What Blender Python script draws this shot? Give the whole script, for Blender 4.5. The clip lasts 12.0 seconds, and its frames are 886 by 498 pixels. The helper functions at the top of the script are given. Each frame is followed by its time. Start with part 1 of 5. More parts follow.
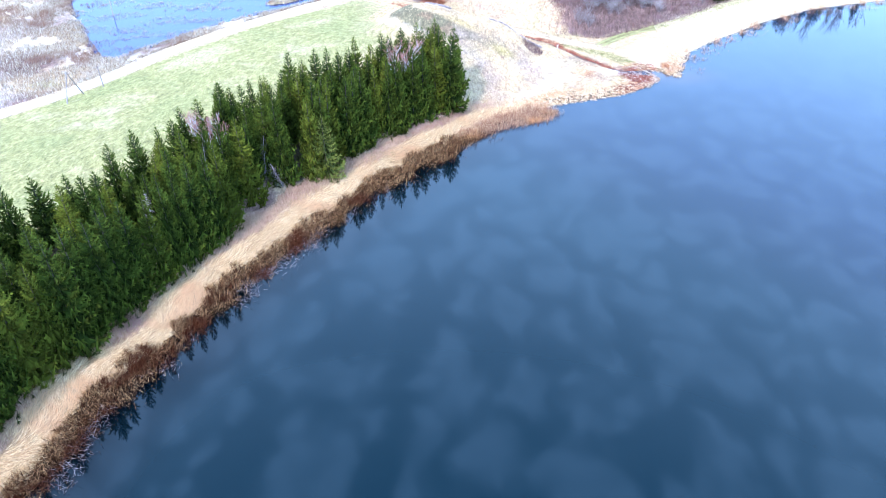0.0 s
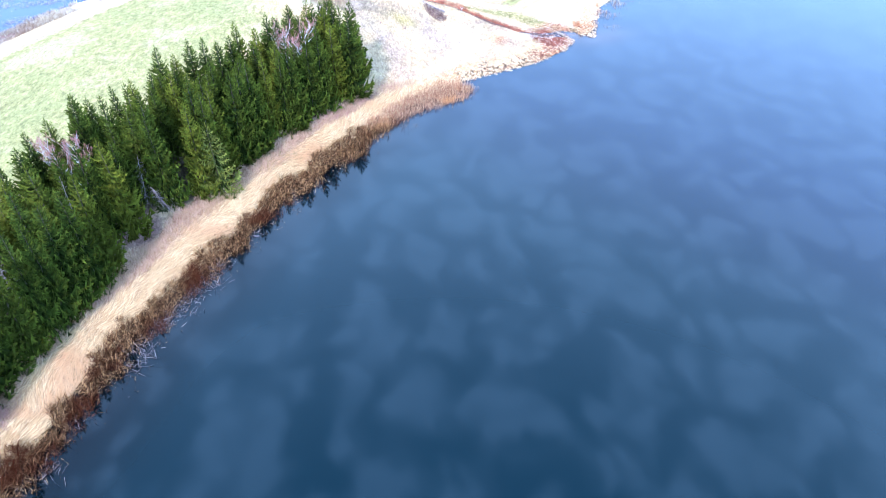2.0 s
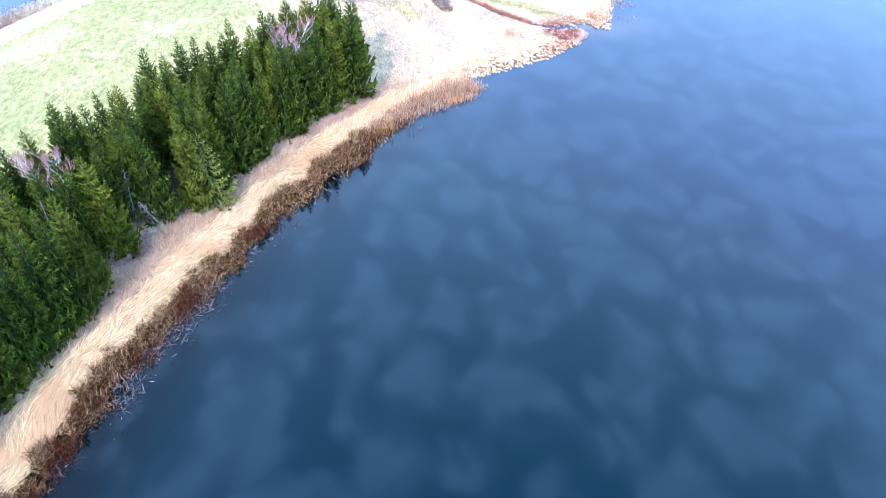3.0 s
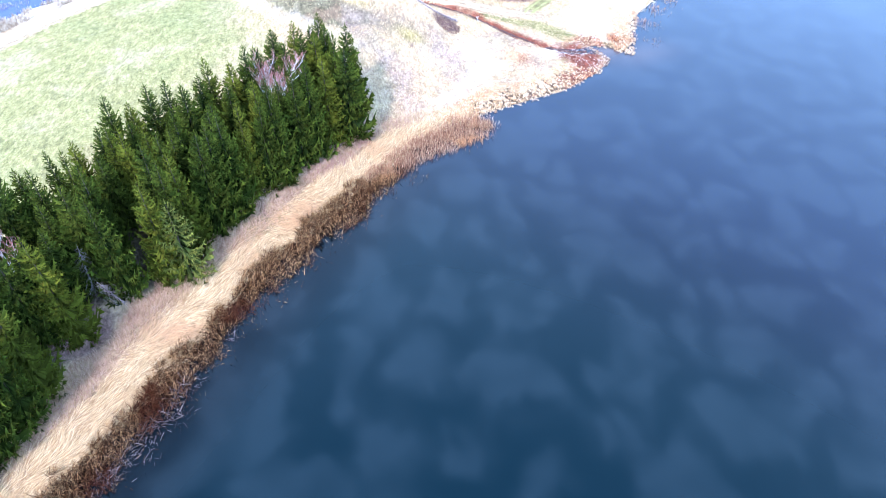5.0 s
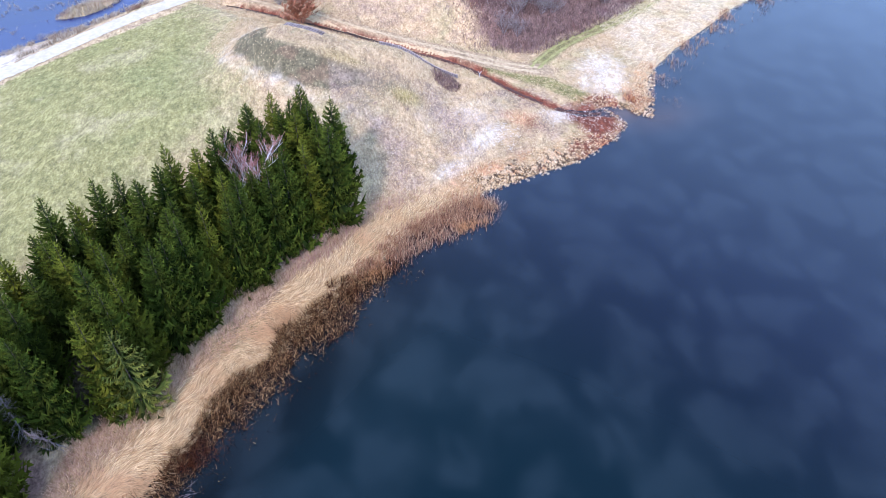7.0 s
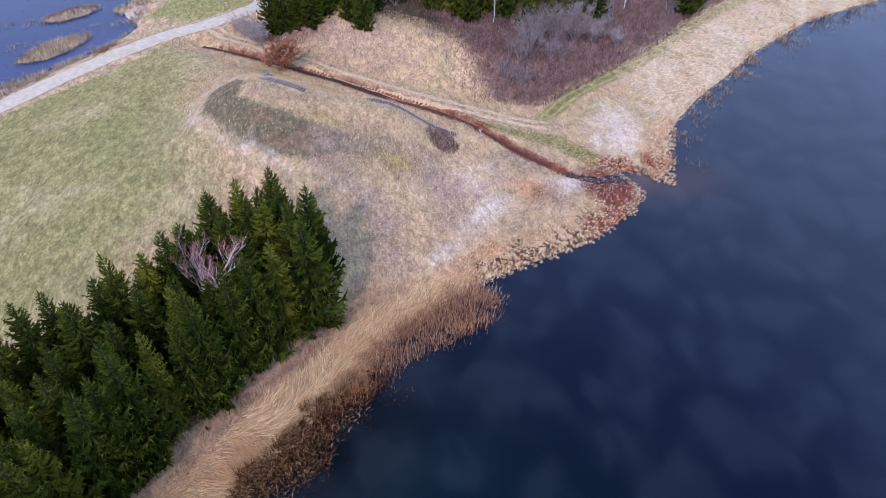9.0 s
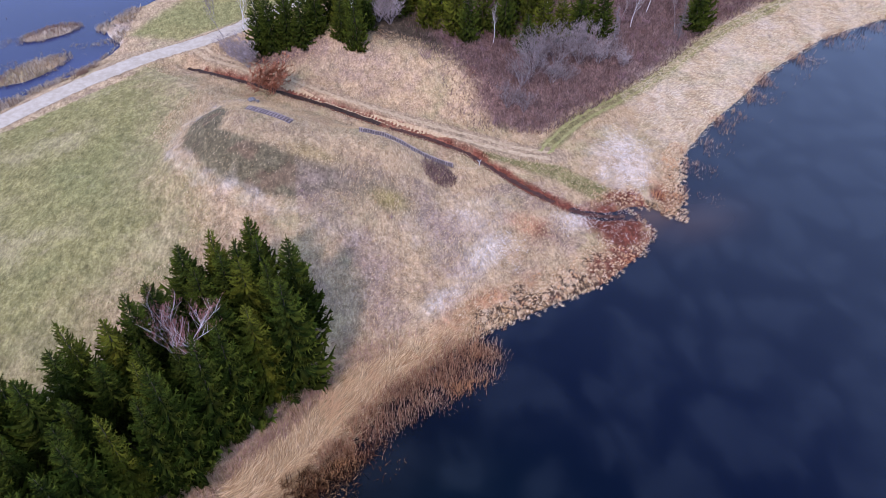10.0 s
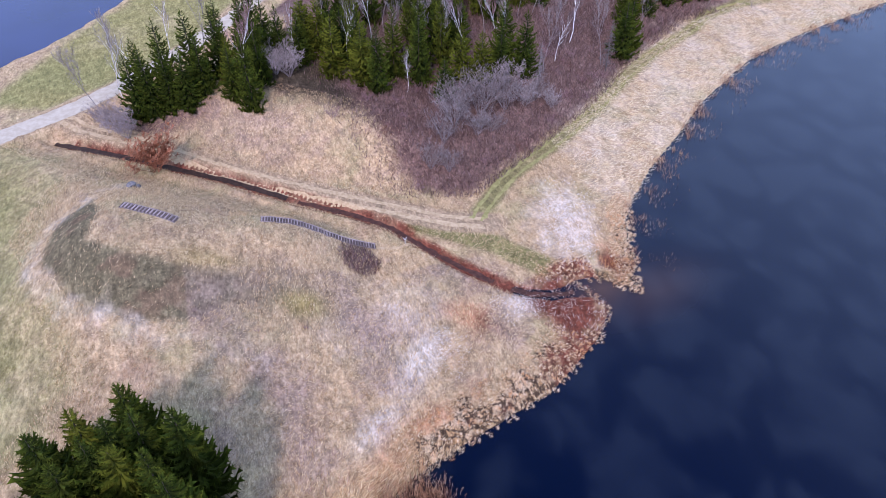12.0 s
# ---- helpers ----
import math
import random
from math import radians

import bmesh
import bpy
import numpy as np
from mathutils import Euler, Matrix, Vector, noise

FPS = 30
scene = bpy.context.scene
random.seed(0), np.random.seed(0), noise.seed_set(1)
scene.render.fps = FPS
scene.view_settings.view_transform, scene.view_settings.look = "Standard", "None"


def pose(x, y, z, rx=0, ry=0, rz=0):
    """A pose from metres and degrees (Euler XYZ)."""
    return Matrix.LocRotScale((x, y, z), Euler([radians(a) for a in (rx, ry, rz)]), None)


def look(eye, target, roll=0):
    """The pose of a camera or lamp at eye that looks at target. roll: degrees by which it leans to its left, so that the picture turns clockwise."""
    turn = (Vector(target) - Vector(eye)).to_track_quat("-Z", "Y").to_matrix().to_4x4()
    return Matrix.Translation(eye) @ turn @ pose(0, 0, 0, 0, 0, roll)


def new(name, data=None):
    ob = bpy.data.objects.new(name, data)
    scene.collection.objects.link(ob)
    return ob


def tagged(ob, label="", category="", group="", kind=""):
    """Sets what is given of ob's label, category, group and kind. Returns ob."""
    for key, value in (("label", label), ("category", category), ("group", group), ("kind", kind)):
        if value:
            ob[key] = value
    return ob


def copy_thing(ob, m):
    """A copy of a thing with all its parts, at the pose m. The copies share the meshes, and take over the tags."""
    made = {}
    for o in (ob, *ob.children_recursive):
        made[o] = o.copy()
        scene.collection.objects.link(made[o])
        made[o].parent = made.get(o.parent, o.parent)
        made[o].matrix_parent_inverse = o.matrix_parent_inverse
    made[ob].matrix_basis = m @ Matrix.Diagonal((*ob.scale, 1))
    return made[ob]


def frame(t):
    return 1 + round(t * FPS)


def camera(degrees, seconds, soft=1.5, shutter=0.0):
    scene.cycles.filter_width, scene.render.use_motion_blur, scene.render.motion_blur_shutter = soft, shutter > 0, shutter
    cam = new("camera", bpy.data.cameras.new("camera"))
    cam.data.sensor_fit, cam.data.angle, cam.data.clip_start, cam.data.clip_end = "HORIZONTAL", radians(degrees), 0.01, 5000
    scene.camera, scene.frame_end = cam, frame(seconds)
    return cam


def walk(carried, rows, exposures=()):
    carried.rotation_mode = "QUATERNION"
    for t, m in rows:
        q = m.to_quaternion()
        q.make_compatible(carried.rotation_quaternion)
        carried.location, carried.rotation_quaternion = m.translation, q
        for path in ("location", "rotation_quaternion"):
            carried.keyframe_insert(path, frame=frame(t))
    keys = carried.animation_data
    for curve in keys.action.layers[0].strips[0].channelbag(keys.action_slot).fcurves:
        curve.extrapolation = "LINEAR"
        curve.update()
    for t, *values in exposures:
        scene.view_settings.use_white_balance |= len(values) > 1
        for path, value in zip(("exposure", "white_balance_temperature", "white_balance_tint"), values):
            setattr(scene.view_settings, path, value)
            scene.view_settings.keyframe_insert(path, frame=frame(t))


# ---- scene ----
cam = camera(66.0, 12.0, soft=0.6)
# seconds, eye x y z, yaw, pitch, roll
PATH_ROWS = [
    (0.0, -0.86, -1.60, 62.39, -0.30, -36.63, 0.30),
    (0.5, -1.29, 2.26, 62.38, -1.69, -37.73, 0.26),
    (1.0, -1.66, 6.16, 62.34, -4.04, -38.79, 0.17),
    (1.5, -1.93, 10.10, 62.30, -7.99, -39.86, 0.09),
    (2.0, -2.04, 14.16, 62.23, -9.93, -40.95, 0.15),
    (2.5, -1.92, 18.33, 62.14, -9.89, -41.91, 0.16),
    (4.5, -0.28, 35.19, 61.67, -9.71, -44.07, 0.23),
    (5.0, 0.27, 39.53, 61.60, -9.78, -43.83, 0.16),
    (5.5, 0.94, 43.94, 61.61, -9.85, -43.55, 0.07),
    (6.0, 1.65, 48.32, 61.70, -9.91, -43.33, -0.05),
    (6.5, 2.35, 52.59, 61.81, -10.00, -43.29, -0.21),
    (7.0, 3.25, 57.04, 61.83, -10.01, -43.10, -0.20),
    (9.0, 7.13, 74.18, 62.03, -9.84, -42.94, -0.20),
    (9.5, 8.08, 78.33, 61.97, -9.80, -43.00, -0.21),
    (10.0, 9.13, 82.64, 61.82, -9.78, -42.91, -0.08),
    (10.5, 10.13, 86.77, 61.75, -11.30, -42.95, -0.09),
    (11.0, 11.25, 91.12, 61.74, -13.39, -42.88, -0.07),
    (11.5, 12.42, 95.30, 61.84, -15.30, -43.05, -0.01),
    (12.0, 13.71, 99.68, 61.88, -17.39, -43.04, 0.04),
]
EXPOSURES = [(0.0, 1.03, 5260, 21), (2.5, 1.18, 5270, 22), (5.0, 1.07, 5350, 24), (6.0, 0.72, 5500, 26), (7.0, 0.28, 5720, 30), (9.0, -0.36, 6080, 39), (10.6, -0.46, 6080, 42), (12.0, -0.33, 5980, 41)]
walk(cam, [(t, pose(x, y, z, 90 + pitch, 0, yaw) @ pose(0, 0, 0, 0, 0, -roll)) for t, x, y, z, yaw, pitch, roll in PATH_ROWS],
     exposures=EXPOSURES)

# ---- daylight: hazy sun from the south-west, blue sky with small broken clouds ----
SUN_AZ, SUN_EL = radians(209), radians(42)   # azimuth clockwise from +y
world = bpy.data.worlds.new("sky")
scene.world = world
world.use_nodes = True
wt = world.node_tree
wt.nodes.clear()
w_out = wt.nodes.new("ShaderNodeOutputWorld")
w_bg = wt.nodes.new("ShaderNodeBackground")
w_sky = wt.nodes.new("ShaderNodeTexSky")
w_sky.sky_type = "NISHITA"
w_sky.sun_disc = False
w_sky.sun_elevation, w_sky.sun_rotation = SUN_EL, SUN_AZ
w_sky.altitude, w_sky.air_density, w_sky.dust_density = 100, 1.0, 4.0
w_bg.inputs["Strength"].default_value = 0.074
w_tc = wt.nodes.new("ShaderNodeTexCoord")
w_sep = wt.nodes.new("ShaderNodeSeparateXYZ")
wt.links.new(w_tc.outputs["Generated"], w_sep.inputs[0])
w_z = wt.nodes.new("ShaderNodeMath"); w_z.operation = "MAXIMUM"; w_z.inputs[1].default_value = 0.06
wt.links.new(w_sep.outputs["Z"], w_z.inputs[0])
w_dx = wt.nodes.new("ShaderNodeMath"); w_dx.operation = "DIVIDE"
w_dy = wt.nodes.new("ShaderNodeMath"); w_dy.operation = "DIVIDE"
wt.links.new(w_sep.outputs["X"], w_dx.inputs[0]); wt.links.new(w_z.outputs[0], w_dx.inputs[1])
wt.links.new(w_sep.outputs["Y"], w_dy.inputs[0]); wt.links.new(w_z.outputs[0], w_dy.inputs[1])
w_com = wt.nodes.new("ShaderNodeCombineXYZ")
wt.links.new(w_dx.outputs[0], w_com.inputs[0]); wt.links.new(w_dy.outputs[0], w_com.inputs[1])
w_map = wt.nodes.new("ShaderNodeMapping")
w_map.inputs["Scale"].default_value, w_map.inputs["Rotation"].default_value = (1.0, 0.78, 1.0), (0, 0, radians(28))
wt.links.new(w_com.outputs[0], w_map.inputs["Vector"])
# small rounded clouds with narrow gaps between them
w_warp = wt.nodes.new("ShaderNodeTexNoise")
w_warp.inputs["Scale"].default_value, w_warp.inputs["Detail"].default_value = 7.0, 3.0
wt.links.new(w_map.outputs[0], w_warp.inputs["Vector"])
w_push = wt.nodes.new("ShaderNodeVectorMath"); w_push.operation = "MULTIPLY_ADD"
wt.links.new(w_warp.outputs["Color"], w_push.inputs[0])
w_push.inputs[1].default_value = (0.20, 0.20, 0.0)
wt.links.new(w_map.outputs[0], w_push.inputs[2])
w_vor = wt.nodes.new("ShaderNodeTexVoronoi")
w_vor.feature, w_vor.voronoi_dimensions = "SMOOTH_F1", "2D"
w_vor.inputs["Scale"].default_value, w_vor.inputs["Smoothness"].default_value = 12.0, 1.0
wt.links.new(w_push.outputs[0], w_vor.inputs["Vector"])
w_n1 = wt.nodes.new("ShaderNodeMapRange")
for key, value in (("From Min", 0.62), ("From Max", 0.12), ("To Min", 0.35), ("To Max", 0.65)):
    w_n1.inputs[key].default_value = value
wt.links.new(w_vor.outputs["Distance"], w_n1.inputs["Value"])
w_n2 = wt.nodes.new("ShaderNodeTexNoise")
w_n2.inputs["Scale"].default_value, w_n2.inputs["Detail"].default_value = 6.0, 4.0
wt.links.new(w_map.outputs[0], w_n2.inputs["Vector"])
w_add = wt.nodes.new("ShaderNodeMath"); w_add.operation = "ADD"
w_half = wt.nodes.new("ShaderNodeMath"); w_half.operation = "MULTIPLY"; w_half.inputs[1].default_value = 0.5
wt.links.new(w_n2.outputs[0], w_half.inputs[0])
wt.links.new(w_n1.outputs[0], w_add.inputs[0]); wt.links.new(w_half.outputs[0], w_add.inputs[1])
w_mr = wt.nodes.new("ShaderNodeMapRange"); w_mr.interpolation_type = "SMOOTHSTEP"
w_mr.inputs["From Min"].default_value, w_mr.inputs["From Max"].default_value = 0.58, 0.96
w_mr.inputs["To Min"].default_value, w_mr.inputs["To Max"].default_value = 0.0, 0.40
wt.links.new(w_add.outputs[0], w_mr.inputs["Value"])
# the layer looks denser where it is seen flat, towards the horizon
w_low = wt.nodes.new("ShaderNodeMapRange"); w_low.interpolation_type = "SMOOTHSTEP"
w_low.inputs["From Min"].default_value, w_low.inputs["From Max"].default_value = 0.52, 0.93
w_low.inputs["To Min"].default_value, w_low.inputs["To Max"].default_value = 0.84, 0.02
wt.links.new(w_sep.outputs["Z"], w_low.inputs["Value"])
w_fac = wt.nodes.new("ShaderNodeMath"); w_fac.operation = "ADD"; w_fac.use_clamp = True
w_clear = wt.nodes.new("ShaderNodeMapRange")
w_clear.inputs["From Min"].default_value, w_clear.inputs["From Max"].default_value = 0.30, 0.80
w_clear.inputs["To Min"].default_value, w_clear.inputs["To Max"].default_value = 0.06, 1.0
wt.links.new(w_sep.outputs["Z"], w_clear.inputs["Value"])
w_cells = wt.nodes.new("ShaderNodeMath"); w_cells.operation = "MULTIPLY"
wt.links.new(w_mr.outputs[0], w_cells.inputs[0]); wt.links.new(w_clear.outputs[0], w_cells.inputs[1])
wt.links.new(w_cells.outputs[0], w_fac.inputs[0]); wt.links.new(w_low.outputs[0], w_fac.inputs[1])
w_mix = wt.nodes.new("ShaderNodeMix"); w_mix.data_type = "RGBA"
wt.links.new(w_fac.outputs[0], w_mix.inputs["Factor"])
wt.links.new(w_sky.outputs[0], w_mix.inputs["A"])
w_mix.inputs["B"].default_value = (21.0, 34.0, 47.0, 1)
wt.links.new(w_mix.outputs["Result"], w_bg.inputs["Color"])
wt.links.new(w_bg.outputs[0], w_out.inputs["Surface"])

sun = new("sun", bpy.data.lights.new("sun", "SUN"))
sun.data.energy, sun.data.angle, sun.data.color = 4.3, radians(6), (1.0, 0.95, 0.87)
to_sun = Vector((math.sin(SUN_AZ) * math.cos(SUN_EL), math.cos(SUN_AZ) * math.cos(SUN_EL), math.sin(SUN_EL)))
sun.matrix_world = look(to_sun * 300, (0, 0, 0))

# ---- materials ----
def material(name, rough=0.8, spec=0.2):
    m = bpy.data.materials.new(name)
    m.use_nodes = True
    b = m.node_tree.nodes["Principled BSDF"]
    b.inputs["Roughness"].default_value = rough
    b.inputs["Specular IOR Level"].default_value = spec
    return m, m.node_tree, b


def node(nt, kind, **values):
    n = nt.nodes.new("ShaderNode" + kind)
    for key, value in values.items():
        n.inputs[key.replace("_", " ")].default_value = value
    return n


def noise_of(nt, scale, detail=4.0, rough=0.55, stretch=None, turn=0.0):
    """Noise in metres; stretch makes it streaky."""
    tc = node(nt, "TexCoord")
    n = node(nt, "TexNoise", Scale=scale, Detail=detail, Roughness=rough)
    if stretch:
        mp = node(nt, "Mapping", Scale=stretch, Rotation=(0, 0, turn))
        nt.links.new(tc.outputs["Object"], mp.inputs["Vector"])
        nt.links.new(mp.outputs[0], n.inputs["Vector"])
    else:
        nt.links.new(tc.outputs["Object"], n.inputs["Vector"])
    return n.outputs[0]


def ramp(nt, value, low, high, a=0.0, b=1.0):
    r = node(nt, "MapRange")
    r.interpolation_type = "SMOOTHSTEP"
    for key, v in (("From Min", low), ("From Max", high), ("To Min", a), ("To Max", b)):
        r.inputs[key].default_value = v
    nt.links.new(value, r.inputs["Value"])
    return r.outputs[0]


def blend(nt, factor, a, b, mode="MIX"):
    m = nt.nodes.new("ShaderNodeMix")
    m.data_type, m.blend_type = "RGBA", mode
    for key, v in (("Factor", factor), ("A", a), ("B", b)):
        if isinstance(v, (int, float)):
            m.inputs[key].default_value = v
        elif isinstance(v, tuple):
            m.inputs[key].default_value = (*v, 1)
        else:
            nt.links.new(v, m.inputs[key])
    return m.outputs["Result"]


def math_of(nt, op, a, b):
    m = nt.nodes.new("ShaderNodeMath")
    m.operation = op
    for i, v in enumerate((a, b)):
        if isinstance(v, (int, float)):
            m.inputs[i].default_value = v
        else:
            nt.links.new(v, m.inputs[i])
    return m.outputs[0]


def bump(nt, bsdf, height, strength, distance):
    b = node(nt, "Bump", Strength=strength, Distance=distance)
    nt.links.new(height, b.inputs["Height"])
    nt.links.new(b.outputs[0], bsdf.inputs["Normal"])


def simple(name, dark, light, scale, rough=0.85, spec=0.15, bump_by=0.02, per="object"):
    """Two tones mixed by grain, blotches and a shift from piece to piece."""
    m, nt, b = material(name, rough, spec)
    grain = ramp(nt, noise_of(nt, scale, 5), 0.3, 0.7)
    col = blend(nt, grain, dark, light)
    if per == "island":
        rnd = node(nt, "NewGeometry").outputs["Random Per Island"]
    else:
        rnd = node(nt, "ObjectInfo").outputs["Random"]
    shift = ramp(nt, rnd, 0, 1, 0.72, 1.22)
    hsv = node(nt, "HueSaturation")
    nt.links.new(shift, hsv.inputs["Value"])
    nt.links.new(col, hsv.inputs["Color"])
    nt.links.new(hsv.outputs[0], b.inputs["Base Color"])
    if bump_by:
        bump(nt, b, noise_of(nt, scale * 2, 4), 0.6, bump_by)
    return m


def leafy(name, inner_shade, fresh_lit, yellow, spread=(0.9, 1.1)):
    """Needles: inner shade and lit tips put into the colour, tips also fresher, each tree a little different."""
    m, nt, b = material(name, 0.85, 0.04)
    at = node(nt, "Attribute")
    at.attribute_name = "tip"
    col = blend(nt, at.outputs["Fac"], inner_shade, fresh_lit)
    tree = node(nt, "ObjectInfo").outputs["Random"]
    col = blend(nt, ramp(nt, tree, 0.55, 1.0, 0, 0.5), col, yellow)
    isl = node(nt, "NewGeometry").outputs["Random Per Island"]
    bough = node(nt, "Attribute")
    bough.attribute_name = "tone"
    each = math_of(nt, "MULTIPLY", ramp(nt, isl, 0, 1, *spread), ramp(nt, bough.outputs["Fac"], 0, 1, 0.55, 1.45))
    hsv = node(nt, "HueSaturation")
    nt.links.new(each, hsv.inputs["Value"])
    nt.links.new(col, hsv.inputs["Color"])
    nt.links.new(hsv.outputs[0], b.inputs["Base Color"])
    return m


def blade_mat(name, low, mid, high, patch, patch_at=(0.55, 0.75), patch_scale=0.12, thin_part=0.4, high_from=0.5):
    """Dry stems: every stem its own tone, with larger patches of another tone."""
    m, nt, b = material(name, 0.8, 0.05)
    isl = node(nt, "NewGeometry").outputs["Random Per Island"]
    col = blend(nt, ramp(nt, isl, 0.0, 0.5), low, mid)
    col = blend(nt, ramp(nt, isl, high_from, 1.0), col, high)
    col = blend(nt, ramp(nt, noise_of(nt, patch_scale, 3), *patch_at, 0, 0.8), col, patch)
    nt.links.new(col, b.inputs["Base Color"])
    thin = node(nt, "BsdfTranslucent")
    nt.links.new(col, thin.inputs["Color"])
    both = node(nt, "MixShader", Fac=thin_part)
    nt.links.new(b.outputs[0], both.inputs[1])
    nt.links.new(thin.outputs[0], both.inputs[2])
    nt.links.new(both.outputs[0], nt.nodes["Material Output"].inputs["Surface"])
    return m


def ground_material():
    m, nt, b = material("ground", 0.95, 0.05)
    za = node(nt, "Attribute"); za.attribute_name = "zone_a"
    zb = node(nt, "Attribute"); zb.attribute_name = "zone_b"
    sa, sb = node(nt, "SeparateColor"), node(nt, "SeparateColor")
    nt.links.new(za.outputs["Color"], sa.inputs[0])
    nt.links.new(zb.outputs["Color"], sb.inputs[0])
    fine = noise_of(nt, 2.6, 6, 0.7)
    hair = noise_of(nt, 3.0, 5, 0.75, (1.0, 0.35, 1.0), 0.5)
    mid = noise_of(nt, 0.35, 5, 0.6)
    large = noise_of(nt, 0.06, 4, 0.55)
    # dry grass
    col = blend(nt, ramp(nt, fine, 0.3, 0.7), (0.30, 0.20, 0.108), (0.50, 0.36, 0.21))
    col = blend(nt, ramp(nt, mid, 0.45, 0.7, 0, 0.5), col, (0.31, 0.20, 0.14))
    col = blend(nt, ramp(nt, noise_of(nt, 0.11, 4, 0.6), 0.48, 0.68, 0, 0.6), col, (0.28, 0.25, 0.12))

    def zone(col, mask, dark, light, sharp=0.16, amount=1.0):
        edge = math_of(nt, "ADD", mask, math_of(nt, "MULTIPLY", math_of(nt, "SUBTRACT", mid, 0.5), 0.9))
        f = ramp(nt, edge, 0.5 - sharp, 0.5 + sharp, 0, amount)
        return blend(nt, f, col, blend(nt, ramp(nt, fine, 0.3, 0.7), dark, light))

    col = zone(col, sa.outputs[0], (0.19, 0.163, 0.058), (0.305, 0.262, 0.11), 0.4)      # meadow
    col = blend(nt, math_of(nt, "MULTIPLY", sa.outputs[0], ramp(nt, large, 0.47, 0.64, 0, 0.36)), col, (0.18, 0.185, 0.068))
    col = blend(nt, math_of(nt, "MULTIPLY", sa.outputs[0], ramp(nt, large, 0.34, 0.47, 0.7, 0)), col, (0.36, 0.29, 0.15))
    col = zone(col, sb.outputs[0], (0.078, 0.066, 0.037), (0.175, 0.143, 0.080), 0.33, 0.95)       # rough slope
    col = blend(nt, math_of(nt, "MULTIPLY", sb.outputs[0], ramp(nt, noise_of(nt, 0.22, 3), 0.48, 0.62, 0, 0.6)), col, (0.175, 0.105, 0.065))
    col = zone(col, zb.outputs["Alpha"], (0.035, 0.027, 0.019), (0.085, 0.065, 0.043), 0.3)   # needle litter
    col = zone(col, sb.outputs[1], (0.095, 0.055, 0.045), (0.205, 0.125, 0.10), 0.35)      # purple brush floor
    col = zone(col, sa.outputs[1], (0.48, 0.405, 0.325), (0.67, 0.58, 0.485), 0.45)       # bleached sedge
    col = zone(col, sb.outputs[2], (0.13, 0.115, 0.042), (0.235, 0.205, 0.085), 0.4)       # wet green
    col = zone(col, za.outputs["Alpha"], (0.26, 0.18, 0.105), (0.40, 0.285, 0.175), 0.3)   # worn dirt
    zc = node(nt, "Attribute"); zc.attribute_name = "zone_c"
    sc = node(nt, "SeparateColor")
    nt.links.new(zc.outputs["Color"], sc.inputs[0])
    col = zone(col, sc.outputs[1], (0.19, 0.125, 0.095), (0.33, 0.235, 0.18), 0.45)       # mauve dead herbs
    col = zone(col, sc.outputs[2], (0.21, 0.155, 0.045), (0.33, 0.25, 0.085), 0.45, 0.8)   # ochre moss
    col = zone(col, zc.outputs["Alpha"], (0.33, 0.155, 0.075), (0.50, 0.27, 0.15), 0.4)    # orange sedge
    # sedge tussocks on the bank: ochre heads parted by dark wet cracks
    heads = blend(nt, ramp(nt, mid, 0.38, 0.62), (0.40, 0.235, 0.11), (0.56, 0.42, 0.27))
    vein = math_of(nt, "ABSOLUTE", math_of(nt, "SUBTRACT", noise_of(nt, 0.75, 4, 0.62), 0.5), 0.0)
    small = math_of(nt, "ABSOLUTE", math_of(nt, "SUBTRACT", noise_of(nt, 1.7, 3, 0.6), 0.5), 0.0)
    cracks = math_of(nt, "MULTIPLY", ramp(nt, vein, 0.014, 0.085), ramp(nt, small, 0.0, 0.06, 0.3, 1.0))
    bankside = blend(nt, cracks, (0.045, 0.027, 0.018), heads)
    rim = math_of(nt, "ADD", sc.outputs[0], math_of(nt, "MULTIPLY", math_of(nt, "SUBTRACT", mid, 0.5), 1.1))
    col = blend(nt, ramp(nt, rim, 0.3, 0.7, 0, 0.95), col, bankside)
    col = zone(col, sa.outputs[2], (0.088, 0.024, 0.015), (0.225, 0.073, 0.043), 0.3)     # rusty mud
    tone = math_of(nt, "MULTIPLY", ramp(nt, hair, 0.28, 0.72, 0.66, 1.30), ramp(nt, noise_of(nt, 0.9, 4, 0.65, (1.0, 0.6, 1.0), -0.4), 0.32, 0.68, 0.74, 1.22))
    hsv = node(nt, "HueSaturation")
    nt.links.new(tone, hsv.inputs["Value"])
    nt.links.new(col, hsv.inputs["Color"])
    nt.links.new(hsv.outputs[0], b.inputs["Base Color"])
    bump(nt, b, math_of(nt, "ADD", fine, hair), 0.7, 0.22)
    return m


def water_material(name, deep, rough=0.02, ripple=0.05):
    m, nt, b = material(name, rough, 0.41)
    b.inputs["IOR"].default_value = 1.333
    silt = node(nt, "Attribute"); silt.attribute_name = "silt"
    base = blend(nt, ramp(nt, noise_of(nt, 0.02, 3), 0.35, 0.65), deep, tuple(c * 1.5 for c in deep))
    # brightness of the mirrored sky put into the base colour, by place
    wide = node(nt, "Attribute"); wide.attribute_name = "sky_bright"
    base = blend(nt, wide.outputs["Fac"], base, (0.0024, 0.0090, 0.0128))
    sky_dim = node(nt, "Attribute"); sky_dim.attribute_name = "sky_dim"
    base = blend(nt, sky_dim.outputs["Fac"], base, (0.0003, 0.0030, 0.0140))
    base = blend(nt, silt.outputs["Fac"], base, (0.075, 0.04, 0.028))
    nt.links.new(base, b.inputs["Base Color"])
    bump(nt, b, noise_of(nt, 1.1, 3), ripple, 0.02)
    return m


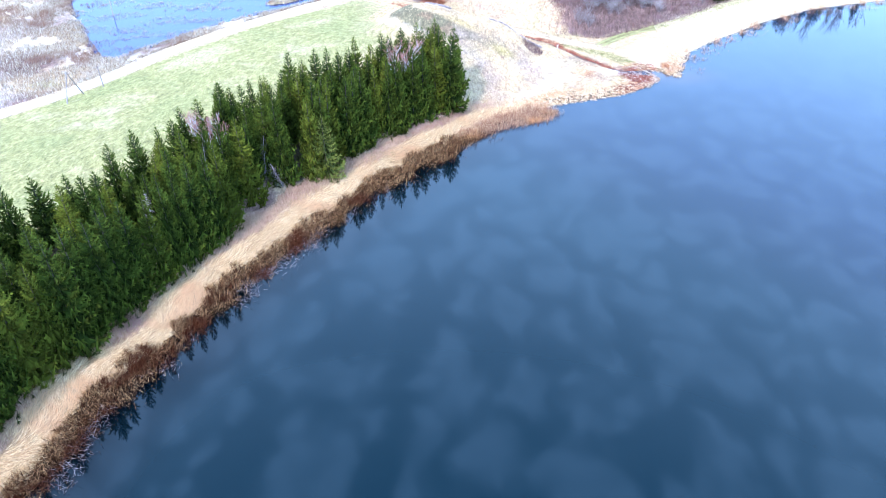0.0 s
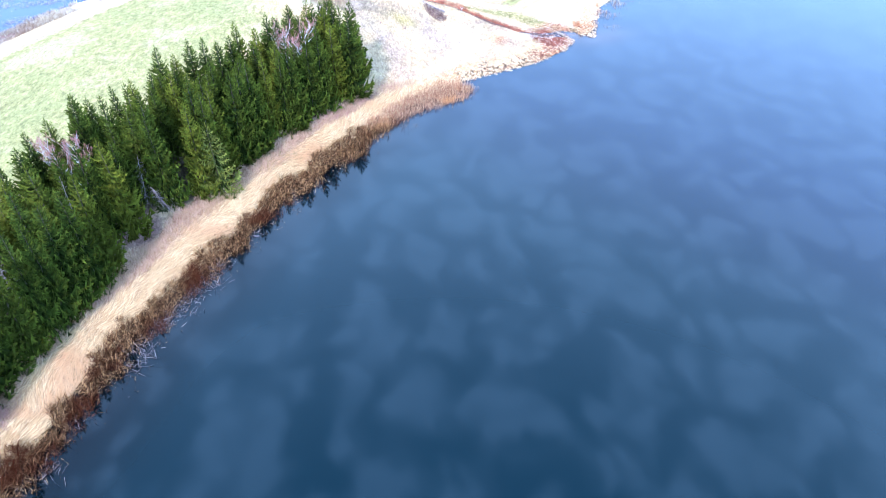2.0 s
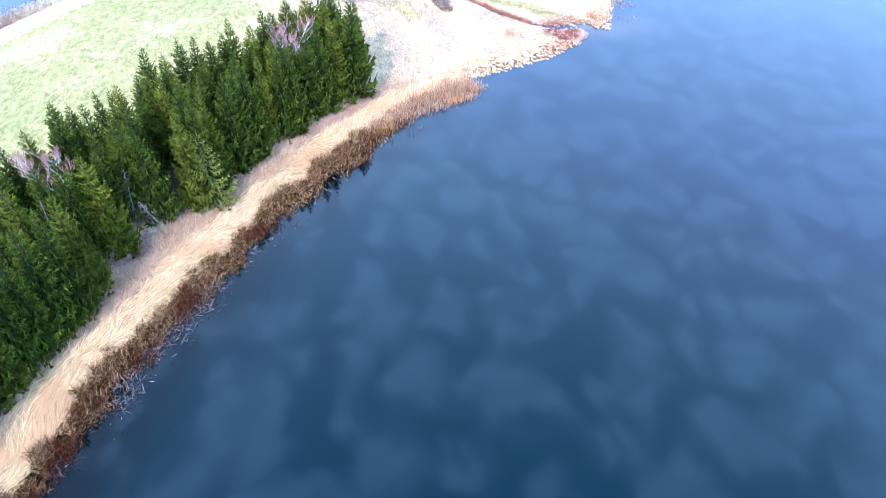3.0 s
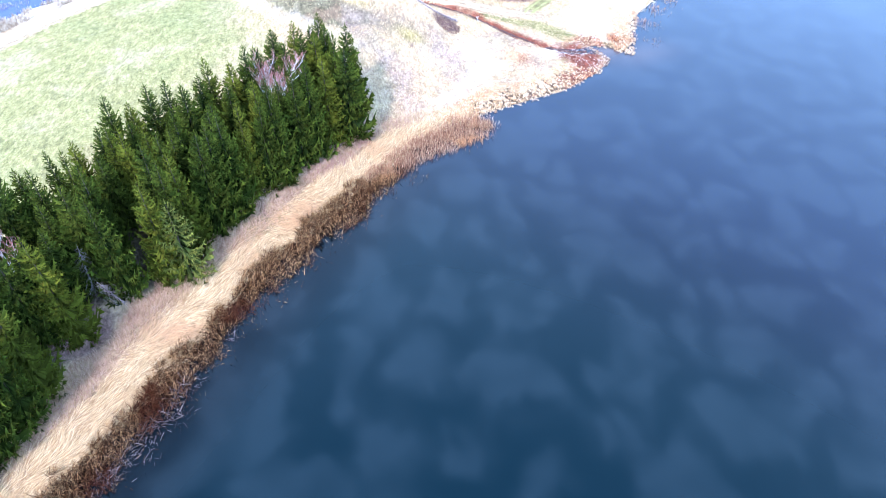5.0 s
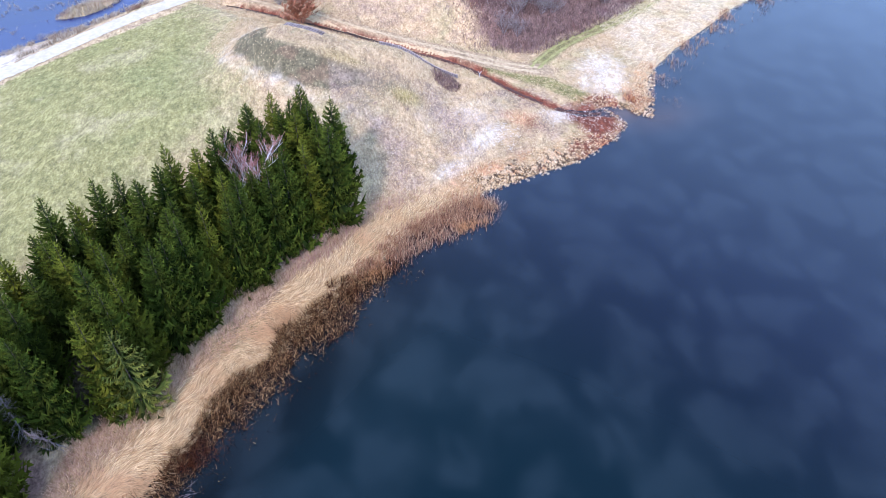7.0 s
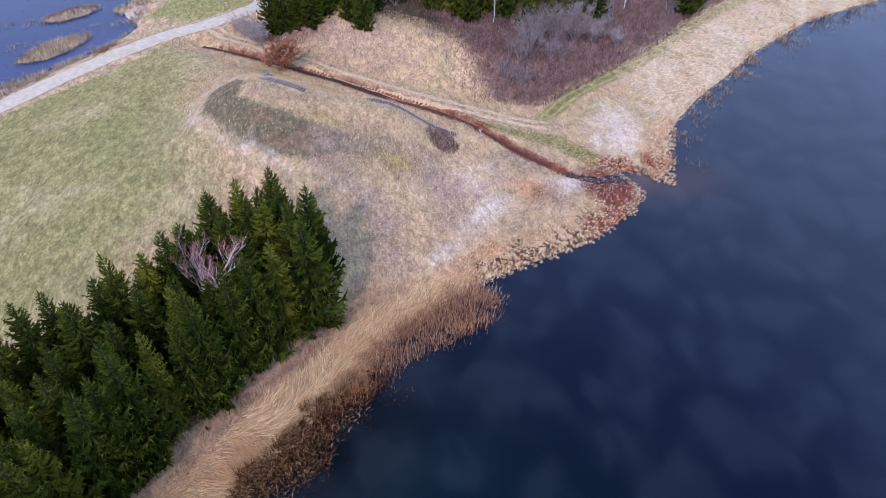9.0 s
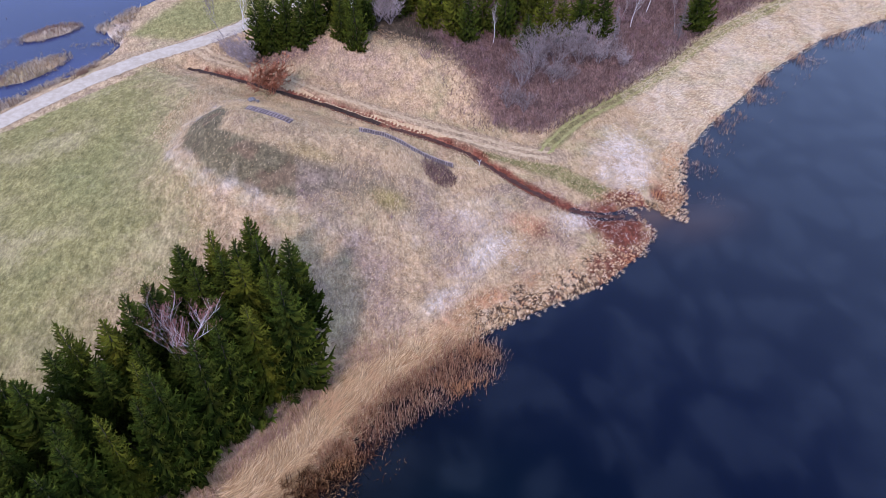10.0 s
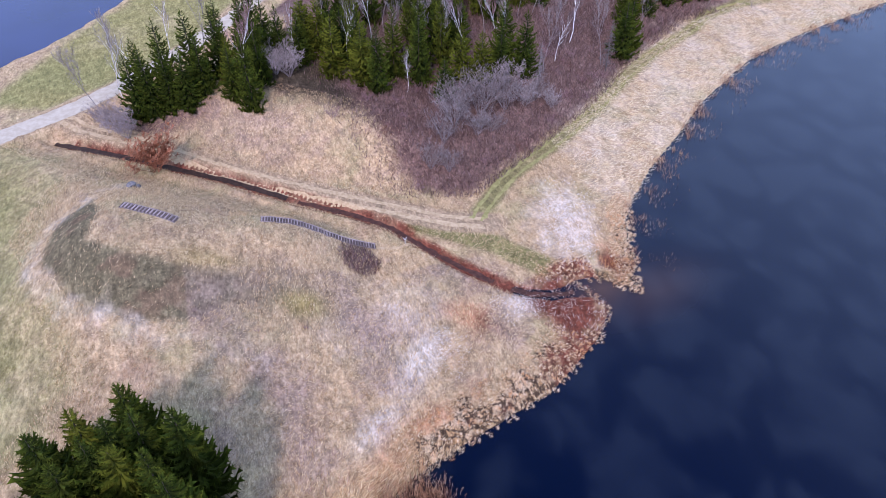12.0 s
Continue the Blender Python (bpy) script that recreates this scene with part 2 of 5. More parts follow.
M_GROUND = ground_material()
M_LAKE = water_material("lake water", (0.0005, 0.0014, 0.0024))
M_POND = water_material("pond water", (0.012, 0.016, 0.055), 0.10, 0.3)
M_POND.node_tree.nodes["Principled BSDF"].inputs["Specular IOR Level"].default_value = 0.25
M_GRAVEL = simple("gravel", (0.50, 0.42, 0.31), (0.62, 0.53, 0.41), 1.2, bump_by=0.012)
M_DIRT = simple("dirt", (0.29, 0.205, 0.115), (0.42, 0.31, 0.185), 2.0, bump_by=0.06)
M_TRACK_GRASS = simple("track grass", (0.19, 0.175, 0.06), (0.30, 0.265, 0.105), 2.0, bump_by=0.08)
M_MUD = simple("stream mud", (0.035, 0.014, 0.010), (0.075, 0.03, 0.02), 1.5, 0.6, 0.15)
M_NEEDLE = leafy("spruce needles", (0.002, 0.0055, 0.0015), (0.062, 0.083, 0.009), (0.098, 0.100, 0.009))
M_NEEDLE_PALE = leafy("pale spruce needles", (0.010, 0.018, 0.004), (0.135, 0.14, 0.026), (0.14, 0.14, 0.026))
M_BARK = simple("spruce bark", (0.03, 0.023, 0.017), (0.07, 0.055, 0.042), 6)
M_DEAD = simple("dead grey wood", (0.10, 0.08, 0.075), (0.20, 0.17, 0.16), 6)
M_BIRCH = simple("birch bark", (0.50, 0.47, 0.46), (0.78, 0.76, 0.75), 2.5)
M_TWIG_RED = simple("reddish twigs", (0.16, 0.085, 0.085), (0.29, 0.18, 0.18), 2, per="island")
M_TWIG_BIRCH = simple("birch twigs", (0.24, 0.10, 0.085), (0.38, 0.19, 0.165), 2, per="island")
M_TWIG_GREY = simple("grey twigs", (0.16, 0.125, 0.12), (0.30, 0.25, 0.24), 2, per="island")
M_TWIG_RUST = simple("rusty leaves", (0.24, 0.08, 0.04), (0.42, 0.18, 0.10), 2, per="island")
M_REED_BROWN = blade_mat("brown reed", (0.014, 0.005, 0.003), (0.070, 0.028, 0.010), (0.47, 0.275, 0.125), (0.055, 0.011, 0.004), (0.50, 0.63), 0.16, 0.08, 0.58)
M_REED_LODGED = blade_mat("lodged dead reed", (0.09, 0.065, 0.065), (0.20, 0.15, 0.15), (0.38, 0.31, 0.29), (0.16, 0.09, 0.07))
M_REED_TAUPE = blade_mat("taupe bank reed", (0.28, 0.165, 0.115), (0.46, 0.295, 0.205), (0.66, 0.47, 0.34), (0.36, 0.20, 0.17), (0.48, 0.64), 0.1)
M_REED_PALE = blade_mat("pale flattened reed", (0.35, 0.21, 0.105), (0.65, 0.46, 0.25), (0.90, 0.73, 0.46), (0.60, 0.375, 0.205), (0.50, 0.66))
M_REED_THIN = blade_mat("thin water reed", (0.13, 0.055, 0.042), (0.38, 0.195, 0.11), (0.76, 0.51, 0.31), (0.58, 0.28, 0.115), (0.50, 0.64))
M_SEDGE = blade_mat("dry sedge", (0.36, 0.238, 0.125), (0.53, 0.38, 0.215), (0.72, 0.56, 0.35), (0.44, 0.27, 0.165))
M_WHITE_SEDGE = blade_mat("bleached sedge", (0.55, 0.47, 0.40), (0.72, 0.65, 0.58), (0.88, 0.83, 0.76), (0.60, 0.46, 0.36))
M_RUST_SEDGE = blade_mat("rusty sedge", (0.10, 0.034, 0.025), (0.26, 0.115, 0.08), (0.88, 0.75, 0.64), (0.16, 0.055, 0.035))
M_MEADOW_BLADE = blade_mat("meadow grass", (0.175, 0.155, 0.05), (0.25, 0.222, 0.08), (0.32, 0.285, 0.125), (0.28, 0.225, 0.105))
M_POLE = simple("weathered timber", (0.16, 0.13, 0.11), (0.32, 0.27, 0.24), 4)
M_STAIR = simple("grey stair timber", (0.22, 0.17, 0.16), (0.37, 0.30, 0.29), 5)
M_STAIR_DARK = simple("dark stair bed", (0.06, 0.043, 0.04), (0.12, 0.09, 0.08), 5)
M_SIGN = simple("white paint", (0.7, 0.7, 0.68), (0.82, 0.82, 0.8), 5)
M_ROCK = simple("grey rock", (0.10, 0.095, 0.10), (0.24, 0.225, 0.22), 3)
M_BRUSH = blade_mat("purple brush", (0.085, 0.05, 0.045), (0.17, 0.105, 0.095), (0.30, 0.205, 0.18), (0.20, 0.085, 0.06))
M_REED_CREAM = blade_mat("cream shore reed", (0.60, 0.46, 0.28), (0.78, 0.64, 0.42), (0.90, 0.79, 0.58), (0.84, 0.75, 0.62))
M_MARSH = blade_mat("marsh plants", (0.19, 0.125, 0.085), (0.35, 0.265, 0.18), (0.56, 0.48, 0.38), (0.20, 0.10, 0.065), (0.5, 0.62), 0.05)
M_TUSSOCK = blade_mat("ochre tussock", (0.24, 0.12, 0.05), (0.68, 0.48, 0.28), (0.90, 0.76, 0.56), (0.60, 0.31, 0.14), (0.5, 0.66), 0.35)
M_DITCH = simple("dark ditch water", (0.028, 0.015, 0.011), (0.065, 0.036, 0.026), 1.5, 0.6, 0.12, 0)

# ---- plan of the land ----
SHORE = [(-95, -600), (-62, -60), (-50, 10), (-46, 39), (-43, 53), (-36.5, 63.5), (-32, 75), (-23.5, 87), (-14.5, 100.5), (-5.8, 110.3),
         (4.3, 120.2), (10, 125.5), (16, 129.5), (21, 132.5), (30, 135.3), (38.3, 137.8), (46.2, 142.8), (49.6, 146.6), (48.6, 149.8),
         (47.4, 152), (49.8, 152.2), (54.2, 148.9), (57, 155.5), (60, 162), (69, 170.6), (77.6, 177), (87.4, 185), (99, 192.3),
         (106, 196.5), (122, 202), (147, 208.5), (230, 225), (700, 300), (3000, 900)]
POND = [(-107, 197), (-98, 182.5), (-90, 168), (-83.5, 159.5), (-78, 160), (-75, 164), (-71, 170), (-65, 178.3), (-59, 185.4), (-53, 190.5), (-45.5, 196.5), (-36, 205), (-31, 211.5), (-31, 216), (-36, 223), (-31, 231), (-21, 240),
        (-13, 250), (-6, 260), (10, 300), (-20, 380), (-115, 360), (-128, 240)]
ROAD = [(-190, 30), (-112, 105), (-89.7, 126.6), (-81.9, 134.8), (-74.2, 146.1), (-66.2, 161), (-56.2, 175), (-46.5, 185.9), (-35.7, 197.3),
        (-25.1, 206), (-18.8, 209.2), (-14.8, 211.3), (-9.7, 215.2), (0, 224), (14, 240), (30, 265)]
TRACK = [(-17.7, 209.4), (-4.5, 199.1), (7.5, 187.9), (19.4, 178.6), (29.4, 171.8), (35.4, 167.6), (41, 165.2)]
DITCH = [(-21.9, 207), (-13.1, 201.2), (-5.5, 196.1), (1.8, 190.5), (7.4, 186.4), (16.2, 178.7), (23.4, 173.2), (27.9, 169), (31.1, 163.8),
         (34.3, 159.2), (37.5, 155.2), (40.5, 152.2), (43.5, 150.9), (47.5, 150.5)]
SHORE_TRACK = [(39, 166), (41.8, 169.1), (47.2, 174.3), (59.8, 181.8), (67.4, 186.9), (76.9, 194.8), (86.6, 201.8), (101.4, 209.7),
               (106.6, 213.6), (116.6, 216.3), (140, 219), (200, 232)]
WOOD = [(-13, 207), (-4, 200.5), (8, 190), (20, 180.5), (30, 173.5), (41, 170.5), (54, 178.5), (68, 187.5), (86, 202.5), (100, 211),
        (150, 224), (320, 260), (320, 500), (40, 500), (35, 262), (5, 224)]
RIDGE_FOOT = [(-140, -60), (-66, 15), (-52, 46), (-45, 63), (-39, 74), (-33.5, 84), (-32, 92), (-27, 99), (-18, 107), (-9.5, 117), (-3, 122), (4.5, 129.5),
              (8, 137), (14.5, 144.5), (19.5, 151), (23.5, 159), (25, 165.2), (20, 171.5), (12, 178), (4, 184), (-6, 191), (-14, 198), (-20, 202.5)]
RIDGE = RIDGE_FOOT + [(-27, 202.5), (-37, 193.5), (-48, 182), (-58, 170.5), (-68, 155), (-76, 140), (-92, 121), (-115, 98), (-200, 15)]
BELT = [(-64, 18), (-57, 33), (-52, 47.5), (-50, 54.5), (-45.5, 64.2), (-40, 74.6), (-35, 84), (-34, 91), (-34, 96), (-29, 100.5), (-22.4, 103.5),
        (-18.6, 110), (-10.4, 119.2), (-5.4, 123.6), (2.6, 129.5), (3, 137), (-2.4, 138.5), (-8.5, 135), (-12.5, 131), (-17.5, 127), (-22.6, 124.5),
        (-30, 117.5), (-36, 109.5), (-42, 98), (-48, 86.5), (-56, 76), (-69, 55), (-81, 37)]
MOUND_FOOT = [(-5.0, 186.5), (-11.2, 177.0), (-14.7, 171.5), (-14.4, 164.6), (-9.3, 156.8), (-0.8, 151.8), (9.0, 147.9)]
FRINGE = [(2.2, 117.6), (6.6, 118.8), (11, 121.6), (17, 124), (23, 127), (24, 130), (22, 132.6), (18, 131.4), (13, 128.4), (8, 124.6), (3.6, 120.4)]


def path_distance(P, line, closed=False):
    """Distance of points P (n, 2) to a line, and how far along it the nearest place is."""
    line = np.array(line, float)
    if closed:
        line = np.vstack([line, line[:1]])
    best, along, run = np.full(len(P), 1e9), np.zeros(len(P)), 0.0
    for a, b in zip(line[:-1], line[1:]):
        ab = b - a
        n = np.hypot(*ab)
        s = np.clip(((P - a) @ ab) / n ** 2, 0, 1)
        d = np.hypot(*(P - a - s[:, None] * ab).T)
        near = d < best
        best, along = np.where(near, d, best), np.where(near, run + s * n, along)
        run += n
    return best, along


def inside(P, poly):
    poly = np.array(poly, float)
    x, y, odd = P[:, 0], P[:, 1], np.zeros(len(P), bool)
    for (ax, ay), (bx, by) in zip(poly, np.roll(poly, -1, 0)):
        if ay != by:
            odd ^= ((ay > y) != (by > y)) & (x < (bx - ax) * (y - ay) / (by - ay) + ax)
    return odd


def signed(P, poly):
    return np.where(inside(P, poly), 1, -1) * path_distance(P, poly, True)[0]


LAND = SHORE + [(3000, 4000), (-4000, 4000), (-4000, -600)]


def shore_distance(P):
    """Metres from the water's edge, positive on land."""
    return np.where(inside(P, LAND), 1, -1) * path_distance(P, SHORE)[0]


def smooth(a, b, v):
    s = np.clip((v - a) / (b - a), 0, 1)
    return s * s * (3 - 2 * s)


def waves(P, size, seed):
    """Soft rolling noise of about +-1, with lumps of the given size."""
    rng = np.random.default_rng(seed)
    v = np.zeros(len(P))
    for _ in range(7):
        a, k = rng.uniform(0, 6.283), 6.283 / size * rng.uniform(0.6, 1.7)
        v += np.sin((P[:, 0] * math.cos(a) + P[:, 1] * math.sin(a)) * k + rng.uniform(0, 6.283))
    return v / 3.0


def bell(P, cx, cy, rx, ry, turn, power=2.0):
    c, s = math.cos(turn), math.sin(turn)
    dx, dy = P[:, 0] - cx, P[:, 1] - cy
    u, v = (dx * c + dy * s) / rx, (-dx * s + dy * c) / ry
    return np.exp(-(u * u + v * v) ** (power / 2))


def height(P):
    P = np.asarray(P, float).reshape(-1, 2)
    d = shore_distance(P)
    up = np.maximum(d, 0)
    z = np.where(d < 0, np.maximum(0.16 * d - 0.05, -5), 0.45 * (1 - np.exp(-up / 2.5)) + 0.012 * np.minimum(up, 60))
    worn = smooth(1.8, 4.5, path_distance(P, TRACK)[0])
    z += np.where(d > 1, 0.09 * waves(P, 9, 3) + 0.04 * waves(P, 2.6, 4), 0) * smooth(1, 6, d) * worn
    # grassy ridge behind the trees, falling to the reeds, the stream and the road
    foot, road = path_distance(P, RIDGE_FOOT)[0], path_distance(P, ROAD)[0]
    on = inside(P, RIDGE)
    lakeside = 7.0 * (1 - np.exp(-(foot / 9.0) ** 1.25))
    roadside = 1.0 + 0.15 * np.maximum(road - 4, 0)
    low = np.minimum(lakeside, roadside) - 0.35 * np.exp(-np.abs(lakeside - roadside) / 0.8)
    z += np.where(on, np.maximum(low, 0), 0)
    # castle mound on the ridge's end, with a dip before it
    z += (4.0 * bell(P, -4.2, 165.5, 10.5, 11, -0.1, 2.7) + 2.0 * bell(P, 12.5, 166, 7, 5, 0, 2.6) - 0.7 * bell(P, -17, 168, 6, 12, 0.2)) * on
    # wooded hill
    wood = signed(P, WOOD)
    z += 4.6 * smooth(0.5, 12, wood) + 3.0 * smooth(12, 45, wood)
    # pond hollow and its marshy rim
    pond = signed(P, POND)
    flat = smooth(-14, -1, pond)
    flat = flat * smooth(1.5, 5, road)
    z = z * (1 - flat) + (1.15 + 0.12 * waves(P, 5, 9)) * flat
    z = np.where(pond > -1, z - 0.9 * smooth(-1, 3, pond), z)
    z += 0.95 * np.maximum(bell(P, -46, 222.5, 6, 2.6, 0.5, 4), bell(P, -45.5, 207, 7.5, 3.2, 0.75, 4)) * (pond > -1)
    # road bed, track and ditch
    bed = smooth(5.5, 2.4, road)
    z = z * (1 - bed) + 2.1 * bed
    ditch, along = path_distance(P, DITCH)
    deep = np.interp(along, (0, 40, 66, 80, 93), (1.3, 1.5, 1.0, 0.7, 0.3))
    wide = np.interp(along, (0, 40, 66, 80, 93), (2.1, 2.1, 1.2, 1.4, 2.2))
    z -= deep * smooth(wide, 0.3, ditch) * smooth(2.6, 5.0, road)
    z = np.where(d > 8, np.maximum(z, 0.12), z)
    return z


def height_at(x, y):
    return float(height([(x, y)])[0])


def fill(name, V, F, mats, smooth_faces=True, loose_normals=False):
    """A mesh object from arrays: vertices (n, 3) and faces (m, 3 or 4)."""
    V, F = np.asarray(V, np.float32), np.asarray(F, np.int32)
    me = bpy.data.meshes.new(name)
    me.vertices.add(len(V))
    me.vertices.foreach_set("co", V.ravel())
    k = F.shape[1]
    me.loops.add(F.size)
    me.loops.foreach_set("vertex_index", F.ravel())
    me.polygons.add(len(F))
    me.polygons.foreach_set("loop_start", np.arange(len(F), dtype=np.int32) * k)
    me.polygons.foreach_set("loop_total", np.full(len(F), k, np.int32))
    me.update(calc_edges=True)
    me.polygons.foreach_set("use_smooth", np.full(len(F), smooth_faces))
    for m in mats:
        me.materials.append(m)
    return me


def spaced(lo, hi, step, far, fine=None):
    """Grid lines: even in the middle, closer over the fine stretch, ever wider outside."""
    mid = list(np.arange(lo, hi + step / 2, step))
    if fine:
        mid = [v for v in mid if v < fine[0]] + list(np.arange(fine[0], fine[1], fine[2])) + [v for v in mid if v >= fine[1]]
    left, right, s = [lo], [mid[-1]], step
    while right[-1] < far:
        s *= 1.25
        right.append(right[-1] + s)
        left.append(left[-1] - s)
    return np.array(left[:0:-1] + mid + right[1:])


def build_ground():
    xs, ys = spaced(-110, 126, 0.9, 3500, (-26, 60, 0.5)), spaced(26, 256, 0.9, 3500, (140, 213, 0.5))
    X, Y = np.meshgrid(xs, ys)
    P = np.stack([X.ravel(), Y.ravel()], 1)
    Z = height(P)
    n, m = len(xs), len(ys)
    i = np.arange(n * m).reshape(m, n)
    F = np.stack([i[:-1, :-1], i[:-1, 1:], i[1:, 1:], i[1:, :-1]], -1).reshape(-1, 4)
    me = fill("ground", np.column_stack([P, Z]), F, [M_GROUND])
    d = shore_distance(P)
    wood, pond, road = signed(P, WOOD), signed(P, POND), path_distance(P, ROAD)[0]
    x, y = P[:, 0], P[:, 1]
    # meadow between the belt of trees and the road, up to the mound
    rim = [(-58, 60), (-45, 92), (-33, 112), (-22, 132), (-15, 141), (-9.5, 149), (-12, 156), (-17, 165), (-17, 175), (-15, 186), (-24, 202)]
    west = inside(P, [(-300, -300), (-70, 0)] + rim + [(-50, 178), (-70, 150), (-90, 122), (-115, 98), (-300, -60)])
    edge = path_distance(P, rim)[0]
    meadow = np.where(west, 0.5 + 0.5 * smooth(0, 12, edge), 0.5 - 0.5 * smooth(0, 5, edge))
    meadow = np.maximum(meadow, smooth(-2, 3, signed(P, [(-31, 218), (-20, 213.5), (-9, 218), (6, 232), (20, 262), (18, 300), (12, 300), (-4, 262), (-20, 238)])))
    far = smooth(250, 300, np.hypot(x, y - 130)) * (d > 0)
    meadow = np.maximum(meadow, far)
    beyond = inside(P, ROAD[:9] + [(-31, 218), (-20, 320), (-400, 320), (-400, -60)])
    pale = np.maximum.reduce([(0.72 + 0.2 * waves(P, 5, 75)) * bell(P, 51, 162.5, 5.0, 9.5, -0.3), 0.95 * bell(P, 39.8, 150.6, 3.4, 2.4, 0.5), 0.85 * bell(P, 25.0, 145.4, 2.6, 6, -0.7),
                              0.75 * bell(P, 19, 138.5, 2, 4.5, -0.9), (0.34 + 0.12 * waves(P, 12, 93)) * smooth(14, 5, np.abs(d - 8)) * smooth(54, 60, x) * (d > 0), beyond * (road > 2.4) * (0.28 + 0.3 * waves(P, 30, 37)), 
                              0.5 * bell(P, 24, 152, 8, 6, 0.4), (0.30 + 0.1 * waves(P, 4, 94)) * smooth(2.6, 0.4, path_distance(P, MOUND_FOOT)[0])])
    rust = np.maximum.reduce([1.15 * bell(P, 44.8, 148.6, 4.4, 5.6, 0.4), 0.8 * bell(P, 53.5, 154, 2.0, 3.0, 0.3), 0.5 * bell(P, 34.5, 148.3, 2.2, 3.2, 0.4),
                              0.75 * smooth(1.9, 0.7, path_distance(P, DITCH)[0]) * (y < 167), 0.66 * smooth(2.6, 0.8, path_distance(P, DITCH)[0]) * (y >= 167) * (road > 7)])
    rust = np.maximum(rust, (0.40 + 0.22 * smooth(34, 44, x)) * smooth(-1.5, 0.2, d) * smooth(5.5, 2.5, d) * smooth(20, 24, x) * (x < 51) + 0.14 * waves(P, 2.4, 29) * (d < 6) * (d > 0) * (x > 21) * (x < 51) - 0.2 * (x < 38))
    scarp = signed(P, [(-12.8, 165), (-12.4, 174), (-9, 178.5), (-6.8, 172.5), (-7.2, 164.5), (-2, 160.8), (3, 159.3), (8, 158.8), (9, 156), (3, 153.3), (-3, 153.6), (-8.5, 157)])
    slope = np.maximum(smooth(-1.8, 1.6, scarp), 0.66 * bell(P, 11, 156.2, 9, 5, -0.1))
    on_ridge = inside(P, RIDGE)
    brush = np.maximum(smooth(-1, 4, wood) * smooth(27, 34, x + 0.2 * (y - 185)), 0.9 * bell(P, 22.3, 162.3, 2.6, 2.6, 0, 4))
    brush = np.maximum(brush, beyond * (pond < 0.5) * smooth(2.2, 6, road) * (0.52 + 0.4 * waves(P, 22, 28)))
    brush = np.maximum(brush, 0.95 * bell(P, -32.5, 95.5, 4.5, 4, 0, 4))
    green = np.maximum.reduce([smooth(2.6, 0.9, path_distance(P, [(31.5, 167.9), (35.5, 165.2), (39.8, 161.5), (43.6, 156.9), (47.8, 152.6)])[0]),
                               0.68 * smooth(2.4, 1.0, path_distance(P, SHORE_TRACK)[0])])
    dirt = np.maximum.reduce([smooth(2.9, 1.6, path_distance(P, TRACK)[0]), smooth(2.6, 1.0, path_distance(P, [(31, 171), (38, 166.4), (42, 165.3)])[0]),
                              0.6 * smooth(3.4, 2.0, road)])
    litter = np.maximum(smooth(-2.5, 0.5, signed(P, BELT)), 0.8 * smooth(9, 17, wood))
    wet = smooth(-1.5, 0.2, d) * smooth(5.2, 2.2, d + 1.1 * waves(P, 5, 91)) * smooth(19, 23, x) * (x < 50.5) * 0.9 * (1 - smooth(0.25, 0.6, bell(P, 45.4, 148.2, 4.0, 4.6, 0.4)))
    wet = np.maximum(wet, smooth(-1.0, 0.2, d) * smooth(2.6, 0.8, d) * (x > 50) * (x < 61) * 0.8)
    mauve = np.maximum.reduce([0.8 * bell(P, 35.6, 148.0, 2.2, 2.8, 0.4),
                               0.55 * bell(P, 12, 196, 14, 7, -0.6) * (wood > 0), (0.36 + 0.25 * waves(P, 9, 92)) * (d > 6) * (x > 2) * (x < 40) * (y < 160)])
    brush = np.maximum(brush, 0.85 * bell(P, -2, 203.5, 11, 3.6, -0.25, 3) * (road > 5))
    ochre = np.maximum(0.75 * bell(P, 14.4, 154.8, 3.2, 2.2, 0), 0.55 * bell(P, 4.5, 160.5, 4.5, 2.2, -0.3))
    orange = np.maximum.reduce([0.75 * bell(P, 32.6, 150.4, 2.6, 3.4, 0.4), 0.7 * bell(P, 54, 155.4, 1.8, 3.4, 0.2), 0.65 * bell(P, 22, 136.5, 9, 3.2, 0.42)])
    for name, chans in (("zone_a", (meadow, pale, rust, dirt)), ("zone_b", (slope, brush, green, litter)), ("zone_c", (wet, mauve, ochre, orange))):
        att = me.attributes.new(name, "FLOAT_COLOR", "POINT")
        att.data.foreach_set("color", np.column_stack(chans).astype(np.float32).ravel())
    return tagged(new("ground", me), "lakeside land of dry grass, meadow and bare mud", "ground", kind="structure")


